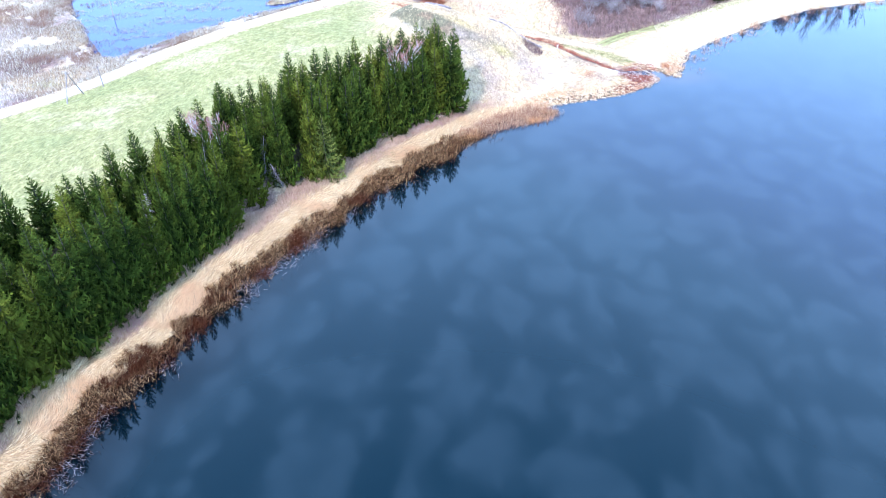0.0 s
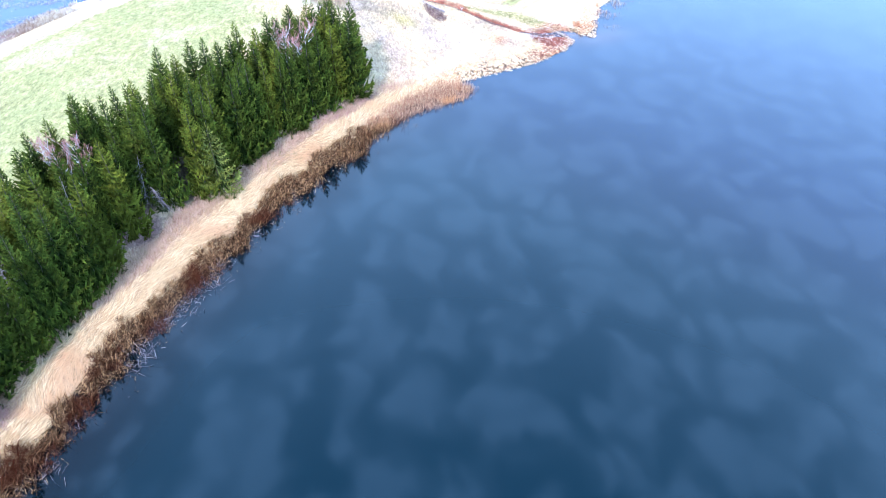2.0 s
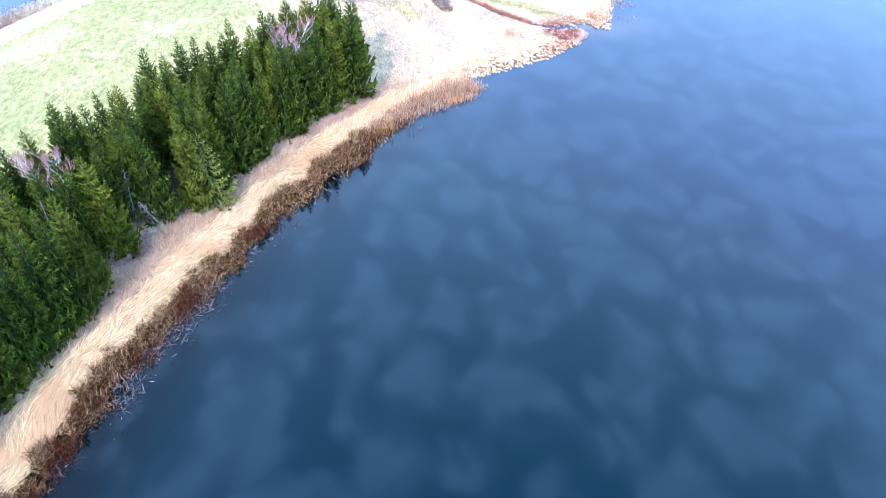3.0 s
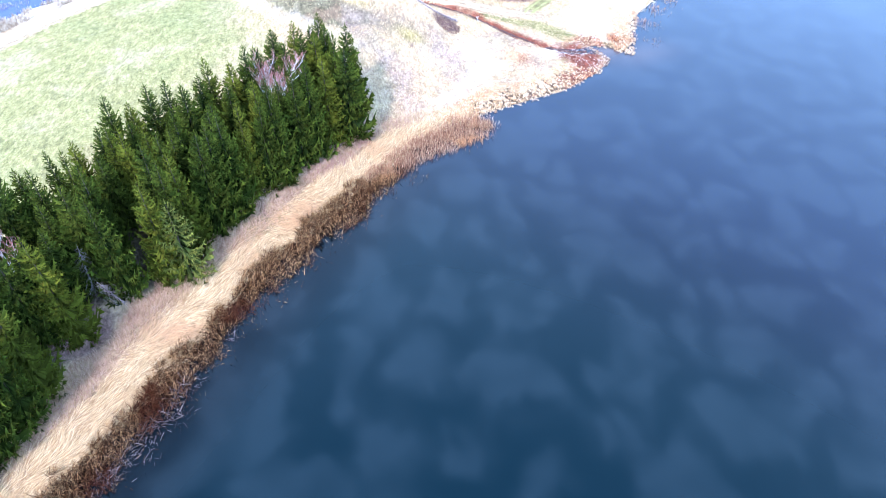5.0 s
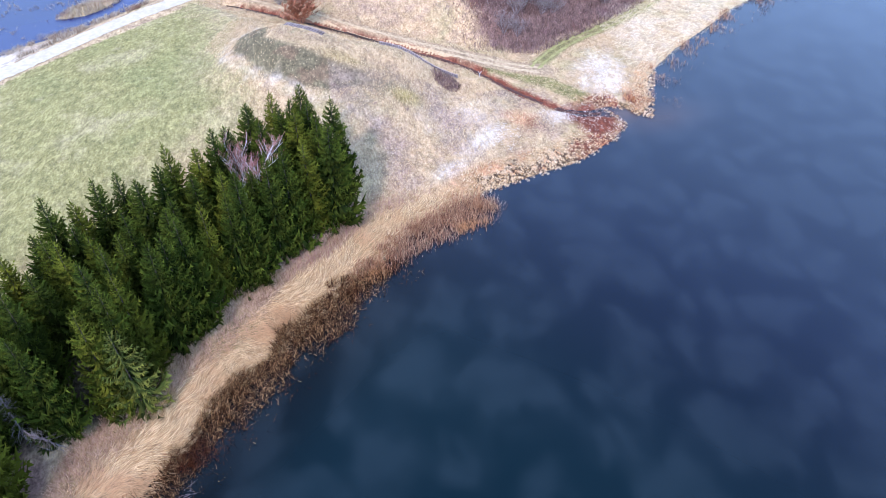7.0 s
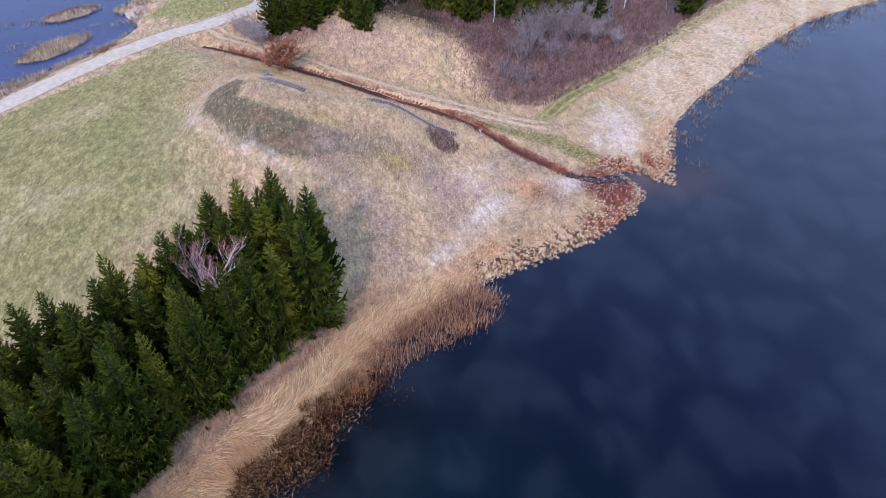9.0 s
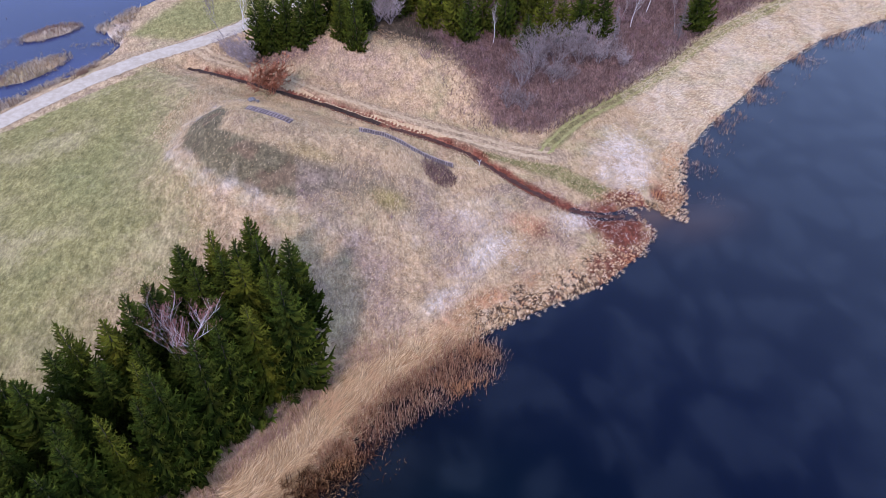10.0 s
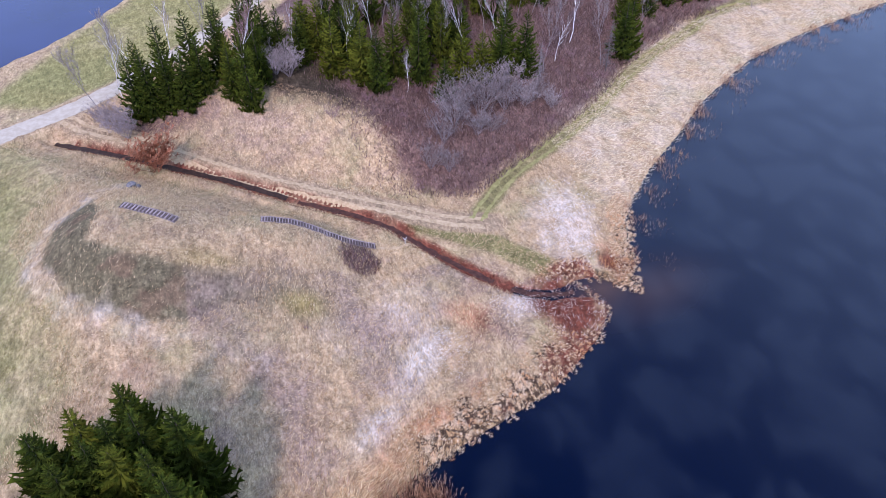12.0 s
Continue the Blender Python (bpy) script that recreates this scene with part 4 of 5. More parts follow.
tagged(new("spruce_wood", me), "dense dark green spruces deep in the wood", "trees", kind="stuff")
for p in SPRUCES + FAR_SPRUCES + [PALE]:
    forget(p)

# leafless trees of the wood
BARE = []
for k, (mt, mw, lab) in enumerate(((M_BIRCH, M_TWIG_GREY, "leafless white birch in the mixed wood"), (M_BIRCH, M_TWIG_RED, "slim leafless birch with reddish twigs"),
                                   (M_TWIG_GREY, M_TWIG_GREY, "bare grey broadleaf tree of the wood"))):
    t, w = bare_tree(120 + k, 12, 0.42, 3, mt, mw, 1, 6, 0.0068, 0.40, 1.5)
    BARE.append(store("bare_tree", lab, "tree", "leafless trees of the wood", [("trunk", t, ""), ("crown", w, "fine bare twigs")]))
for x, y, k in [(-7.5, 213, 0), (-5, 216, 0), (-7.5, 218, 0), (0.5, 226, 0), (12.3, 204, 1), (56.3, 201, 1), (57.5, 202.5, 0), (64.7, 197.6, 0), (50.5, 203, 1), (46, 201.5, 0), (70, 203, 0), (30, 205, 0), (61.4, 195, 2), (74.8, 199, 2), (86, 206, 2),
                (37.2, 193.4, 0), (-10.8, 209.5, 2), (21, 207, 1), (118, 214, 2), (126, 215.5, 2), (135, 217.5, 2), (108, 216, 2)] + [(x, y, rng.choice((0, 2, 2, 2))) for x, y in BARE_SPOTS]:
    size = 0.45 if (x, y) == (37.2, 193.4) else rng.uniform(0.7, 1.05)
    plant(BARE[k], x, y, size, rng.uniform(0, 6.28), rng.uniform(0.9, 1.1), (rng.gauss(0, 0.04), rng.gauss(0, 0.04)))
for p in BARE:
    forget(p)

# shrubs
SHRUBS = []
for k, (mt, hh, lv, stems, fork) in enumerate(((M_TWIG_GREY, 5.2, 3, 9, 5), (M_TWIG_GREY, 4.4, 3, 8, 5), (M_TWIG_RED, 3.4, 2, 9, 4))):
    t, w = bare_tree(150 + k, hh, 0.75, lv, mt, mt, stems, fork, 0.011, 0.25, 0.55, 0.014)
    SHRUBS.append(store("bare_shrub", ("round leafless grey willow bush on the brushy slope", "round leafless grey willow bush on the brushy slope", "leafless purple-brown shrub in dry grass")[k],
                        "shrub", "shrubs of the slope", [("stem", t, ""), ("crown", w, "")]))
placed = []
for x, y, size in ((36.2, 177.4, 0.8), (39.2, 180.4, 1.0), (41.8, 183.6, 1.1), (44.8, 181.8, 0.9), (43.4, 186.6, 1.15), (46.6, 185.4, 1.1), (48.6, 188.4, 1.1), (51.2, 186.6, 0.95),
                   (52.4, 189.4, 1.1), (55.2, 187.8, 1.0), (57.6, 189.2, 1.0), (60.0, 188.2, 0.75), (38.6, 176.2, 0.65), (47.4, 182.6, 0.75)):
    placed.append((x, y))
    plant(SHRUBS[rng.randrange(2)], x, y, size, rng.uniform(0, 6.28), rng.uniform(0.8, 1.0), sink=0.1)
trial = np.random.default_rng(14).uniform((14, 174), (92, 212), (3000, 2))
for (x, y), dd in zip(trial.tolist(), signed(trial, WOOD)):
    if 2 < dd < 30 and x + 0.2 * (y - 185) > 30 and len(placed) < 84 and all((x - a) ** 2 + (y - b) ** 2 > 2.6 ** 2 for a, b in placed):
        placed.append((x, y))
        plant(SHRUBS[2], x, y, rng.uniform(0.3, 0.65), rng.uniform(0, 6.28), 0.8, sink=0.1)
for x, y, s in ((18, 205.5, 1.05), (20, 204, 1.0), (-8, 203.5, 0.9), (-10, 206, 0.8), (-6.5, 201, 0.8), (14, 151.7, 0.25), (8.9, 151.3, 0.2), (3, 154, 0.2), (-34, 95.5, 0.7), (-33, 92.3, 0.6), (-31.5, 96, 0.55),
                (24.5, 190.5, 0.6)):
    plant(SHRUBS[2 if s < 0.75 else 0], x, y, s, rng.uniform(0, 6.28), 0.9, sink=0.05)
for p in SHRUBS:
    forget(p)
t, w = bare_tree(171, 4.2, 0.9, 3, M_TWIG_RUST, M_TWIG_RUST, 10, 5, 0.010, 0.2, 0.5, 0.05)
bush = store("rusty_bush", "round bush with dry rust-coloured leaves beside the ditch", "shrub", "", [("stem", t, ""), ("crown", w, "rust-coloured leafy twigs")])
bush.matrix_basis = pose(-2.3, 190.6, height_at(-2.3, 190.6) - 0.1)
bush.scale = (1.5, 1.5, 1.15)

# ---- reeds and grass ----
def blades(name, base, tip_dir, length, width, sag, mat, label, category, seed):
    """Thin bent leaves, each three points long, as one mesh."""
    g = np.random.default_rng(seed)
    n = len(base)
    d = tip_dir / np.maximum(np.linalg.norm(tip_dir, axis=1), 1e-6)[:, None]
    a = g.uniform(0, 6.283, n)
    side = np.column_stack([np.cos(a), np.sin(a), np.zeros(n)])
    side -= (side * d).sum(1)[:, None] * d
    side /= np.maximum(np.linalg.norm(side, axis=1), 1e-6)[:, None]
    mid = base + d * length[:, None] * 0.55
    end = base + d * length[:, None]
    end[:, 2] -= sag * length
    w = width[:, None] * 0.5
    V = np.stack([base - side * w, base + side * w, mid + side * w * 0.9, mid - side * w * 0.9, end], 1).reshape(-1, 3)
    k = np.arange(n)[:, None] * 5
    F = np.concatenate([k + [[0, 1, 2]], k + [[0, 2, 3]], k + [[3, 2, 4]]])
    me = fill(name, V, F, [mat], False)
    return tagged(new(name, me), label, category, kind="stuff")


def scatter(box, count, accept, seed):
    g = np.random.default_rng(seed)
    P = np.column_stack([g.uniform(box[0], box[2], count), g.uniform(box[1], box[3], count)])
    return P[accept(P, g)]


def along_shore(count, lo, hi, y0, y1, seed):
    """Random places in a band along the water's edge: lo and hi metres inland, between two stretches of y."""
    g = np.random.default_rng(seed)
    line = np.array(SHORE, float)
    line = line[(line[:, 1] > y0 - 30) & (line[:, 1] < y1 + 30)]
    seg = np.diff(line, axis=0)
    n = np.hypot(*seg.T)
    k = g.choice(len(seg), count, p=n / n.sum())
    t, o = seg[k] / n[k][:, None], g.uniform(lo, hi, count)
    P = line[k] + seg[k] * g.random(count)[:, None] + t * g.uniform(-5, 5, count)[:, None] * (g.random(count) < 0.4)[:, None] + np.column_stack([-t[:, 1], t[:, 0]]) * o[:, None]
    return P[(P[:, 1] > y0) & (P[:, 1] < y1)], g


def stand(P, lift=0.0):
    return np.column_stack([P, np.maximum(height(P), -0.6) + lift])


def reed_bed(name, P, mat, label, seed, tall=(1.4, 2.1), lean=0.25, drift=(0, 0), width=0.09, sag=0.1):
    g = np.random.default_rng(seed)
    n = len(P)
    d = np.column_stack([g.normal(drift[0], lean, n), g.normal(drift[1], lean, n), np.ones(n)])
    return blades(name, stand(P), d, g.uniform(*tall, n), width * g.uniform(0.6, 1.3, n), g.uniform(0, 2 * sag, n), mat, label, "reeds", seed)


def brown_band(P, g):
    d = shore_distance(P) + 0.9 * waves(P, 7, 21) + 0.4 * waves(P, 2.2, 22)
    thick = waves(P, 1.7, 26) + 0.7 * waves(P, 4.5, 27)
    stray = (d < -3.5) & (d > -6.2) & (g.random(len(P)) < 0.025)
    return stray & (P[:, 1] < 119) | (thick > g.normal(-0.8, 0.5, len(P))) & (d < 0.4) & (d > -4.3 + g.uniform(0, 0.9, len(P))) & (P[:, 1] < 119.5 + g.uniform(0, 1.5, len(P)))


P, g = along_shore(190000, -6.5, 2, 5, 121.5, 31)
reed_bed("brown_reeds", P[brown_band(P, g)], M_REED_BROWN, "standing brown reeds at the water's edge", 32, (1.0, 1.9), 0.48, (0.1, -0.1), width=0.045, sag=0.22)


def pale_band(P, g):
    d = shore_distance(P) + 0.5 * waves(P, 6, 23)
    return (d > -0.6) & (d < 9.5) & (P[:, 1] < 129 + g.uniform(0, 6, len(P)))


P, g = along_shore(165000, -1.5, 10, 5, 135, 33)
P = P[pale_band(P, g)]
inland = shore_distance(P) + 0.9 * waves(P, 9, 28)
g = np.random.default_rng(34)
laid = inland < g.normal(5.0, 0.5, len(P))
# laid reeds: combed along the bank in swirls, a few stems sticking up
Q = P[laid]
swirl = 0.9 * waves(Q, 15, 24) + 0.45 * waves(Q, 4.5, 25) + 0.75
d = np.column_stack([np.cos(swirl) + g.normal(0, 0.28, len(Q)), np.sin(swirl) + g.normal(0, 0.28, len(Q)), g.uniform(0.02, 0.5, len(Q))])
blades("flattened_reeds", stand(Q, 0.02), d, g.uniform(0.6, 1.5, len(Q)), 0.036 * g.uniform(0.6, 1.5, len(Q)), g.uniform(0.0, 0.14, len(Q)), M_REED_PALE,
       "pale dry reeds flattened along the bank", "reeds", 34)
# finer reeds that still stand, towards the trees
P = P[~laid]
reed_bed("bank_reeds", P[bell(P, -32.5, 95.5, 4.5, 4, 0, 4) < 0.4], M_REED_TAUPE, "fine taupe reeds standing between flattened reeds and trees", 37, (0.6, 1.2), 0.35, width=0.03)

reed_bed("thin_reeds", scatter((-2, 114, 26, 138), 110000, lambda P, g: (signed(P, FRINGE) + g.normal(0, 0.6, len(P)) > 0.1) & (g.random(len(P)) < 0.48 + 0.3 * waves(P, 4, 39)), 35), M_REED_THIN,
         "thin brown reeds standing dense in shallow water", 36, (1.1, 2.0), 0.2, width=0.04)


def lodged(P, g):
    d = shore_distance(P)
    patch = 0.5 * waves(P, 7, 85) + 0.3 * waves(P, 3, 86) + 1.3 * bell(P, -27, 80, 7, 14, -0.6) + 0.9 * bell(P, -42, 47, 7, 9, 0)
    return (d < -2.6) & (d > -6.6 + g.uniform(0, 3.5, len(P))) & (patch > g.uniform(0.5, 1.1, len(P))) & (P[:, 1] < 95)


P, g = along_shore(60000, -7.5, -2.5, 30, 122, 87)
P = P[lodged(P, g)][:900]
d = np.column_stack([g.normal(0.3, 0.7, len(P)), g.normal(-0.2, 0.7, len(P)), g.uniform(0.05, 0.6, len(P))])
blades("lodged_reeds", np.column_stack([P, np.full(len(P), -0.05)]), d, g.uniform(0.7, 1.7, len(P)), 0.035 * g.uniform(0.6, 1.3, len(P)), g.uniform(0, 0.25, len(P)), M_REED_LODGED,
       "broken greyish reed stems lying on the water", "reeds", 88)

# ---- brush, sedge and grass ----
def brush_floor(P, g):
    w = signed(P, WOOD)
    return (bell(P, 22.3, 162.3, 2.5, 2.5, 0, 6) > 0.35) & (g.random(len(P)) < 0.95) | (w > 0.5) & (w < 34) & (P[:, 0] + 0.2 * (P[:, 1] - 185) > 30 + g.uniform(-5, 5, len(P))) & (P[:, 0] < 110)


reed_bed("brush", np.vstack([scatter((8, 170, 112, 225), 80000, brush_floor, 41), scatter((19, 159, 26, 166), 1000, brush_floor, 40)]), M_BRUSH, "low leafless purple-brown brush on the slope", 42, (0.5, 1.3), 0.45, width=0.07)


def dry_grass(P, g):
    d, w = shore_distance(P), signed(P, WOOD)
    east = ~inside(P, [(-300, -300), (-70, 0), (-45, 92), (-22, 132), (-10, 147), (-13, 160), (-19, 175), (-14, 190), (-24, 202), (-200, 300)])
    mud = np.maximum(bell(P, 44.8, 148.6, 4.4, 5.6, 0.4), bell(P, 53.5, 154, 2.0, 3.0, 0.3)) < g.uniform(0.25, 0.5, len(P))
    clear = mud & (path_distance(P, TRACK)[0] > 1.7) & (path_distance(P, DITCH)[0] > 0.8) & (path_distance(P, ROAD)[0] > 2.6) & (path_distance(P, SHORE_TRACK)[0] > 1.4)
    belt_free = ~((P[:, 0] < 4) & (P[:, 1] < 138))
    scarp = inside(P, [(-12.8, 165), (-12.4, 174), (-9, 178.5), (-6.8, 172.5), (-7.2, 164.5), (-2, 160.8), (3, 159.3), (8, 158.8), (9, 156), (3, 153.3), (-3, 153.6), (-8.5, 157)])
    steps = (path_distance(P, [(2.2, 166.4), (-4, 171.2)])[0] > 0.9) & (path_distance(P, [(24.9, 165), (11.4, 167)])[0] > 0.9)
    bankside = (d < g.uniform(2.5, 5.5, len(P))) & (P[:, 0] > 21) & (P[:, 0] < 51) & (g.random(len(P)) < 0.8)
    return (d > 0.3) & ~bankside & east & clear & belt_free & ((w < 1) | (w < 16) & (P[:, 0] + 0.2 * (P[:, 1] - 185) < 30 + g.uniform(-4, 4, len(P)))) & steps & ~(scarp & (g.random(len(P)) < 0.85))


P = scatter((-25, 126, 62, 210), 150000, dry_grass, 43)
gg = np.random.default_rng(44)
lay = 1.2 * waves(P, 17, 45) + 0.4
d = np.column_stack([0.8 * np.cos(lay) + gg.normal(0, 0.45, len(P)), 0.8 * np.sin(lay) + gg.normal(0, 0.45, len(P)), gg.uniform(0.25, 1.0, len(P))])
blades("dry_grass", stand(P, 0.0), d, gg.uniform(0.2, 0.5, len(P)), 0.045 * gg.uniform(0.6, 1.4, len(P)), gg.uniform(0, 0.2, len(P)), M_SEDGE,
       "dry straw-coloured grass of the lakeside", "grass", 44)


def tussocks(name, centres, each, spread, length, mat, label, seed, rise=(0.15, 1.0)):
    """Clumps of leaves that bend outward from their middles."""
    g = np.random.default_rng(seed)
    C = np.repeat(centres, each, 0)
    a, r = g.uniform(0, 6.283, len(C)), spread * np.sqrt(g.random(len(C)))
    P = C + np.column_stack([np.cos(a) * r, np.sin(a) * r])
    wind = 1.3 * waves(P, 11, seed + 1)
    d = np.column_stack([0.55 * np.cos(a) + 0.6 * np.cos(wind), 0.55 * np.sin(a) + 0.6 * np.sin(wind), g.uniform(*rise, len(C))])
    mound = np.repeat(g.uniform(0.1, 0.35, len(centres)), each) * (1 - (r / spread) ** 2)
    base = stand(P)
    base[:, 2] = np.maximum(base[:, 2], -0.1) + mound
    return blades(name, base, d, g.uniform(*length, len(C)), 0.04 * g.uniform(0.6, 1.4, len(C)), g.uniform(0.0, 0.3, len(C)), mat, label, "sedge", seed)


def bank(lo, hi, x0, x1):
    return lambda P, g: (shore_distance(P) > lo) & (shore_distance(P) < hi) & (P[:, 0] > x0) & (P[:, 0] < x1)


def thin_out(P, least, cap):
    kept = []
    for x, y in P:
        if all((x - a) ** 2 + (y - b) ** 2 > least ** 2 for a, b in kept[-400:]):
            kept.append((x, y))
            if len(kept) >= cap:
                break
    return np.array(kept)


C = scatter((18, 126, 52, 156), 9000, bank(-0.4, 5.0, 20, 50.5), 51)
C = thin_out(C[bell(C, 44.8, 148.6, 4.4, 5.6, 0.4) < 0.5], 0.72, 420)
tussocks("sedge_tussocks", C[:420], 46, 0.34, (0.16, 0.34), M_TUSSOCK, "ochre sedge tussocks with dark gaps on the bank", 52)
C = thin_out(scatter((36, 138, 52, 156), 5000, lambda P, g: (bell(P, 44.8, 148.4, 4.6, 5.6, 0.4) > 0.4) & (shore_distance(P) > -0.3), 53), 1.25, 45)
tussocks("rusty_tussocks", C, 46, 0.7, (0.25, 0.6), M_RUST_SEDGE, "pale and rusty sedge clumps in red mud at the stream mouth", 54)
C = thin_out(scatter((52, 148, 62, 166), 3000, bank(-0.8, 2.5, 50, 61), 55), 0.7, 110)
tussocks("shore_tussocks", C, 80, 0.45, (0.2, 0.45), M_TUSSOCK, "ochre sedge tussocks along the far shore", 56)
P = scatter((26, 138, 62, 176), 80000, lambda P, g: ((0.75 + 0.35 * waves(P, 4.5, 75)) * np.maximum.reduce([bell(P, 51, 162.5, 4.8, 9.5, -0.3), bell(P, 39.5, 150.5, 4.5, 3, 0.5), 0.7 * bell(P, 28, 146, 4, 7, -0.7)])
                                                    > g.uniform(0.25, 0.9, len(P))), 57)
gg = np.random.default_rng(58)
d = np.column_stack([gg.normal(0.5, 0.5, len(P)), gg.normal(-0.2, 0.5, len(P)), gg.uniform(0.15, 0.7, len(P))])
blades("bleached_sedge", stand(P, 0.02), d, gg.uniform(0.2, 0.42, len(P)), 0.04 * gg.uniform(0.6, 1.4, len(P)), gg.uniform(0, 0.2, len(P)), M_WHITE_SEDGE,
       "bleached white sedge beside the stream mouth", "grass", 58)

# sparse reeds in the water off the far shore, and on the pond's rim
P, g = along_shore(42000, -8, 0.6, 150, 214, 63)
P = P[(P[:, 0] > 52) & (shore_distance(P) > -7 * g.random(len(P)) ** 1.3) & (waves(P, 8, 61) + 0.5 * waves(P, 3, 62) > 0.3 * g.random(len(P)))]
reed_bed("sparse_reeds", P, M_REED_THIN,
         "sparse thin reeds standing off the far shore", 64, (0.8, 1.6), 0.22, width=0.045)


def shore_grass(P, g):
    d = shore_distance(P)
    return (d > -0.6 + 0.7 * waves(P, 6, 81) + 0.4 * waves(P, 2.5, 82)) & (d < 16) & (P[:, 0] > 57)


P, g = along_shore(95000, -0.6, 16, 150, 226, 65)
P = P[shore_grass(P, g)]
gg = np.random.default_rng(66)
d = np.column_stack([gg.normal(0.6, 0.4, len(P)), gg.normal(-0.5, 0.4, len(P)), gg.uniform(0.3, 1.0, len(P))])
blades("shore_reeds", stand(P), d, gg.uniform(0.3, 0.75, len(P)), 0.05 * gg.uniform(0.6, 1.4, len(P)), gg.uniform(0.05, 0.3, len(P)), M_REED_CREAM,
       "cream-coloured dry reeds along the far shore", "reeds", 66)


def marsh(P, g):
    p = signed(P, POND)
    isl = np.maximum(bell(P, -46, 222.5, 6, 2.6, 0.5, 4), bell(P, -45.5, 207, 7.5, 3.2, 0.75, 4)) > 0.3
    rim = (p < 1.5) & (p > -34 * g.random(len(P)) - 3) & (P[:, 0] < -30) & (waves(P, 14, 73) + 0.5 * waves(P, 5, 74) > -0.5 + 0.03 * p)
    return (isl | rim | ((p > 0) & (waves(P, 11, 67) + 0.6 * waves(P, 4, 68) > np.where(P[:, 0] < -62, 0.1, 0.75)) & (P[:, 1] < 222)) | (p > 0) & (g.random(len(P)) < 0.02)) & (path_distance(P, ROAD)[0] > 2.6) & inside(P, ROAD[:9] + [(-31, 218), (-20, 320), (-400, 320), (-400, -60)])


P = scatter((-150, 125, -20, 232), 230000, marsh, 69)
reed_bed("marsh_reeds", P, M_MARSH, "pale dead reeds and brown plants of the marsh", 70, (0.5, 1.2), 0.35, width=0.09)


def meadow_grass(P, g):
    return inside(P, [(-92, 112), (-60, 66), (-47, 92), (-33, 115), (-22, 132), (-12, 140), (-5, 147), (-13, 160), (-19, 175), (-16, 190), (-26, 201),
                      (-50, 176), (-70, 147), (-88, 119)])


P = scatter((-95, 62, -3, 205), 70000, meadow_grass, 71)
gg = np.random.default_rng(72)
d = np.column_stack([gg.normal(0.4, 0.5, len(P)), gg.normal(0.2, 0.5, len(P)), gg.uniform(0.2, 0.8, len(P))])
blades("meadow_grass", stand(P), d, gg.uniform(0.15, 0.36, len(P)), 0.05 * gg.uniform(0.6, 1.4, len(P)), gg.uniform(0, 0.2, len(P)), M_MEADOW_BLADE,
       "short greenish meadow grass with dry straw", "grass", 72)


# ---- built things ----
def box_mesh(name, size, mat, bevel=0.01):
    bm = bmesh.new()
    bmesh.ops.create_cube(bm, size=1.0)
    bmesh.ops.scale(bm, vec=size, verts=bm.verts)
    bmesh.ops.bevel(bm, geom=list(bm.edges), offset=bevel, segments=1, affect="EDGES")
    me = bpy.data.meshes.new(name)
    bm.to_mesh(me)
    bm.free()
    me.materials.append(mat)
    return me


def stairs(a, b, steps, label):
    """Timber steps laid up a slope: two stringers and a board for each step."""
    A, B = Vector((*a, height_at(*a) + 0.2)), Vector((*b, height_at(*b) + 0.2))
    run = Vector((B.x - A.x, B.y - A.y, 0))
    yaw = math.atan2(run.y, run.x)
    side = Vector((-math.sin(yaw), math.cos(yaw), 0))
    st = thing("wooden_stairs", label, "stairs", "stairs of the mound")
    tread, riser = box_mesh("tread", (run.length / steps * 0.36, 0.86, 0.07), M_STAIR), box_mesh("riser", (0.06, 0.9, 0.2), M_STAIR_DARK)
    for k in range(steps):
        q = A.lerp(B, (k + 0.5) / steps)
        q.z = height_at(q.x, q.y) + 0.26
        t = part("tread", tread, st)
        t.matrix_basis = Matrix.Translation(q) @ Matrix.Rotation(yaw, 4, "Z")
        r = part("riser", riser, st)
        r.matrix_basis = Matrix.Translation(q + run.normalized() * (run.length / steps * 0.42) - Vector((0, 0, 0.1))) @ Matrix.Rotation(yaw, 4, "Z")
    # dark strip that shows in the gaps between the treads
    bed = []
    for k in range(25):
        q = A.lerp(B, k / 24)
        for sg in (-1, 1):
            o = q + side * sg * 0.46
            bed.append((o.x, o.y, height_at(q.x, q.y) + 0.13))
    part("bed", fill("bed", np.array(bed), np.array([(2 * k, 2 * k + 1, 2 * k + 3, 2 * k + 2) for k in range(24)]), [M_STAIR_DARK]), st, "dark strip laid under the steps")
    for sg in (-1, 1):
        pts = []
        for k in range(13):
            q = A.lerp(B, k / 12) + side * sg * 0.5
            pts.append((q.x, q.y, height_at(*A.lerp(B, k / 12).to_2d()) + 0.2))
        part("stringer", tube_mesh("stringer", [pts], [[0.05] * 13], 6, M_STAIR), st)
    return st


stairs((2.2, 166.4), (-4.0, 171.2), 15, "weathered grey timber steps near the mound's top")
stairs((24.9, 165.0), (11.4, 167.0), 40, "long weathered grey timber steps up the mound")


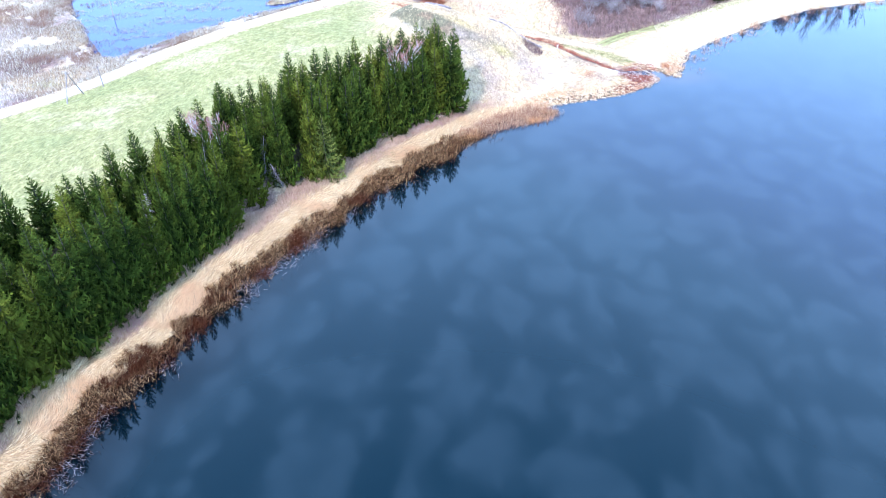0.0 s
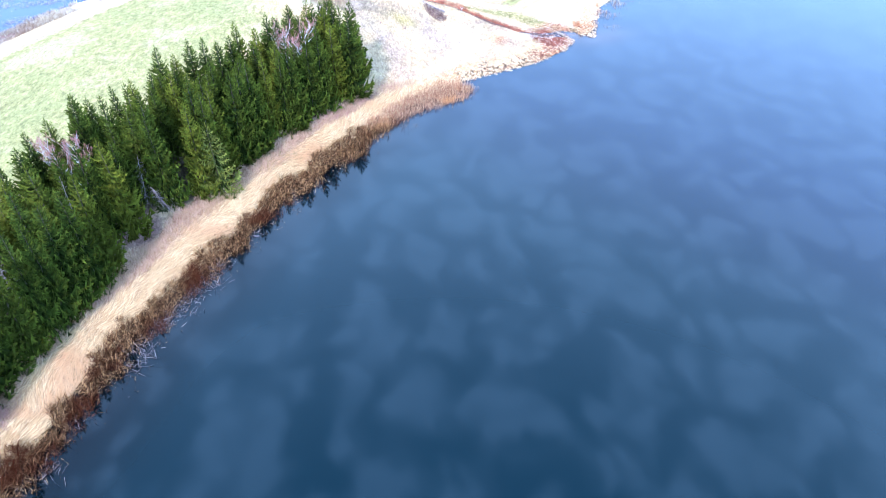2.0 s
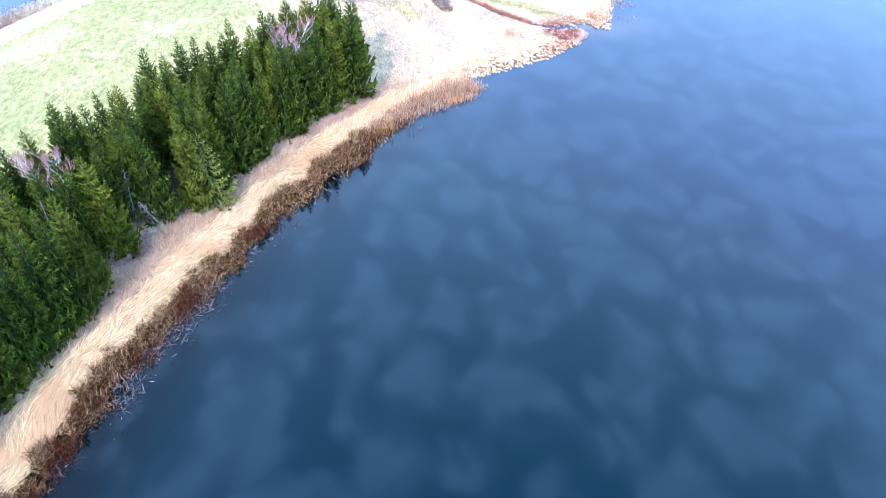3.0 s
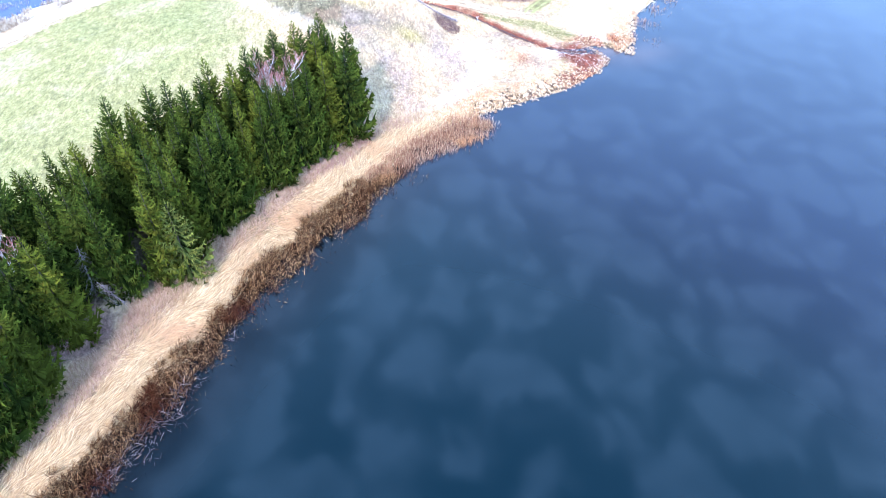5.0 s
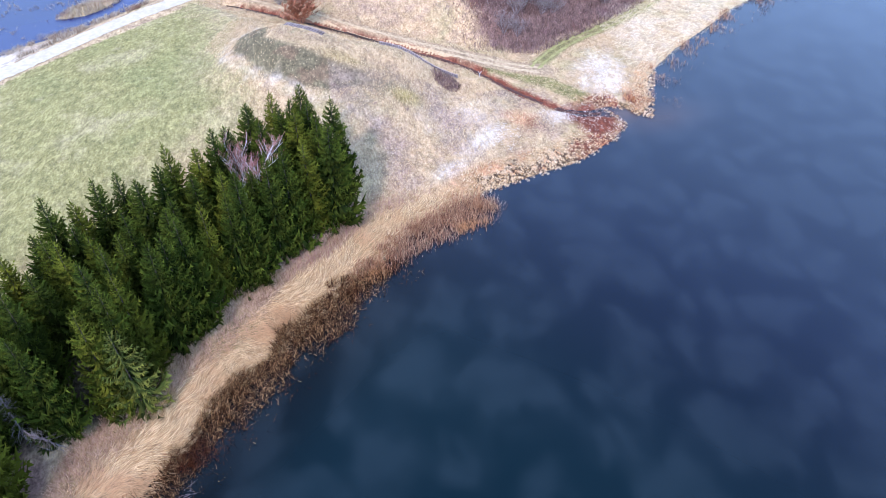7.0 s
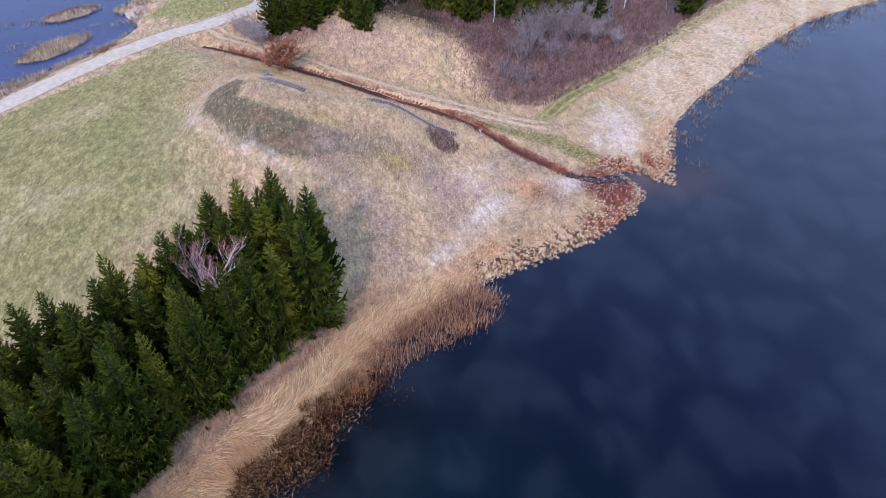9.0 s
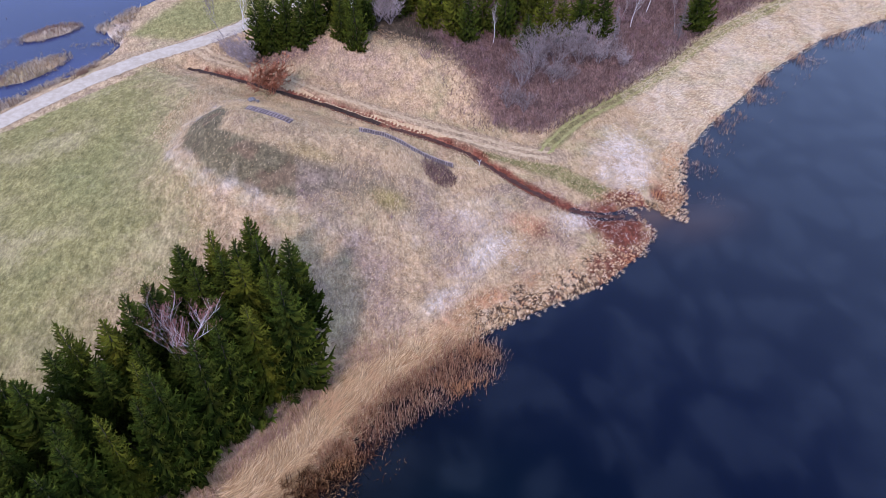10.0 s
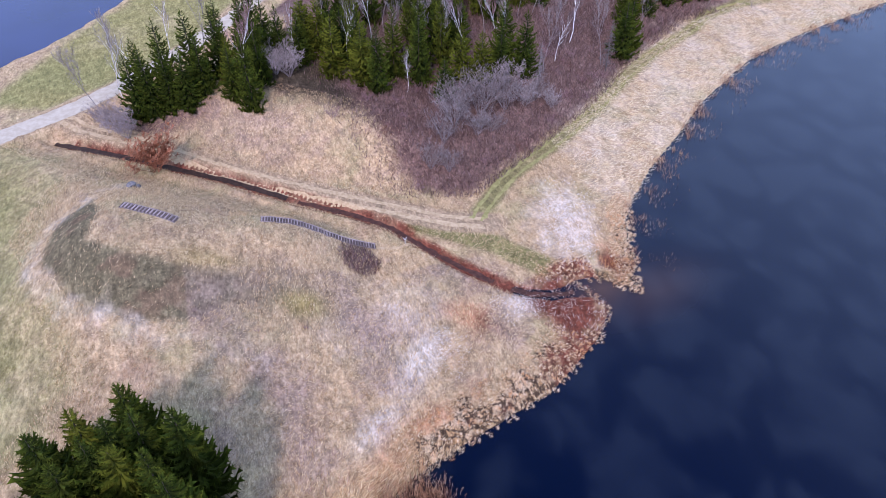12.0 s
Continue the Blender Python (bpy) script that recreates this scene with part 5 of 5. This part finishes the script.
def utility_pole(x, y, h, brace, label):
    """A wooden pole; with a brace, the two legs meet at the top."""
    p = thing("utility_pole", label, "pole", "poles along the road")
    z = height_at(x, y)
    tx, ty = (brace[0] * 0.5, brace[1] * 0.5) if brace else (0, 0)
    part("post", tube_mesh("post", [[(0, 0, -0.5), (tx * 0.5, ty * 0.5, h * 0.5), (tx, ty, h)]], [[0.15, 0.13, 0.11]], 8, M_POLE), p, "grey wooden post")
    part("crossarm", box_mesh("crossarm", (1.2, 0.09, 0.1), M_POLE), p).location = (tx, ty, h - 0.4)
    for k in (-0.5, 0.5):
        part("insulator", tube_mesh("insulator", [[(tx + k, ty, h - 0.36), (tx + k, ty, h - 0.26), (tx + k, ty, h - 0.16)]], [[0.03, 0.05, 0.035]], 8, M_SIGN), p, "white insulator")
    if brace:
        part("brace", tube_mesh("brace", [[(brace[0], brace[1], height_at(x + brace[0], y + brace[1]) - z - 0.3), (tx, ty, h * 0.93)]], [[0.12, 0.09]], 8, M_POLE), p)
    p.matrix_basis = pose(x, y, z)
    return p


utility_pole(-74.3, 140.2, 4.6, None, "weathered wooden utility pole beside the gravel road")
utility_pole(-78.0, 130.4, 5.9, (1.0, 6.0), "weathered wooden pole with a slanting brace")
utility_pole(-92.5, 193.0, 5.5, None, "weathered wooden utility pole standing in the marsh")


def signpost(x, y):
    p = thing("signpost", "small white forked marker post beside the footpath", "post")
    part("post", tube_mesh("post", [[(0, 0, -0.2), (0, 0, 0.7)]], [[0.05, 0.05]], 8, M_SIGN), p)
    for sg in (-1, 1):
        part("arm", tube_mesh("arm", [[(0, 0, 0.62), (0.28 * sg, 0, 1.1)]], [[0.045, 0.04]], 8, M_SIGN), p)
    p.matrix_basis = pose(x, y, height_at(x, y))


signpost(28.8, 164.6)


def rock(x, y, size, seed):
    g = random.Random(seed)
    bm = bmesh.new()
    bmesh.ops.create_icosphere(bm, subdivisions=2, radius=1)
    for v in bm.verts:
        v.co *= g.uniform(0.8, 1.15)
        v.co.z *= 0.6
    bmesh.ops.scale(bm, vec=(size, size * 0.7, size), verts=bm.verts)
    me = bpy.data.meshes.new("boulder")
    bm.to_mesh(me)
    bm.free()
    me.materials.append(M_ROCK)
    ob = tagged(new("boulder", me), "dark grey boulder lying in dry grass", "rock", "boulders")
    ob.matrix_basis = pose(x, y, height_at(x, y) + size * 0.2, 0, 0, 40 * seed)


rock(-5.0, 183.6, 0.75, 1)
rock(-4.0, 183.2, 0.5, 2)
strips("footpath", [([(24.9, 165), (26.5, 164), (28.3, 164), (30.8, 164.8)], 0, 0.45, 0.05, 0.4, 0.05, 11)], M_DIRT, "narrow trodden footpath to the steps", "path")
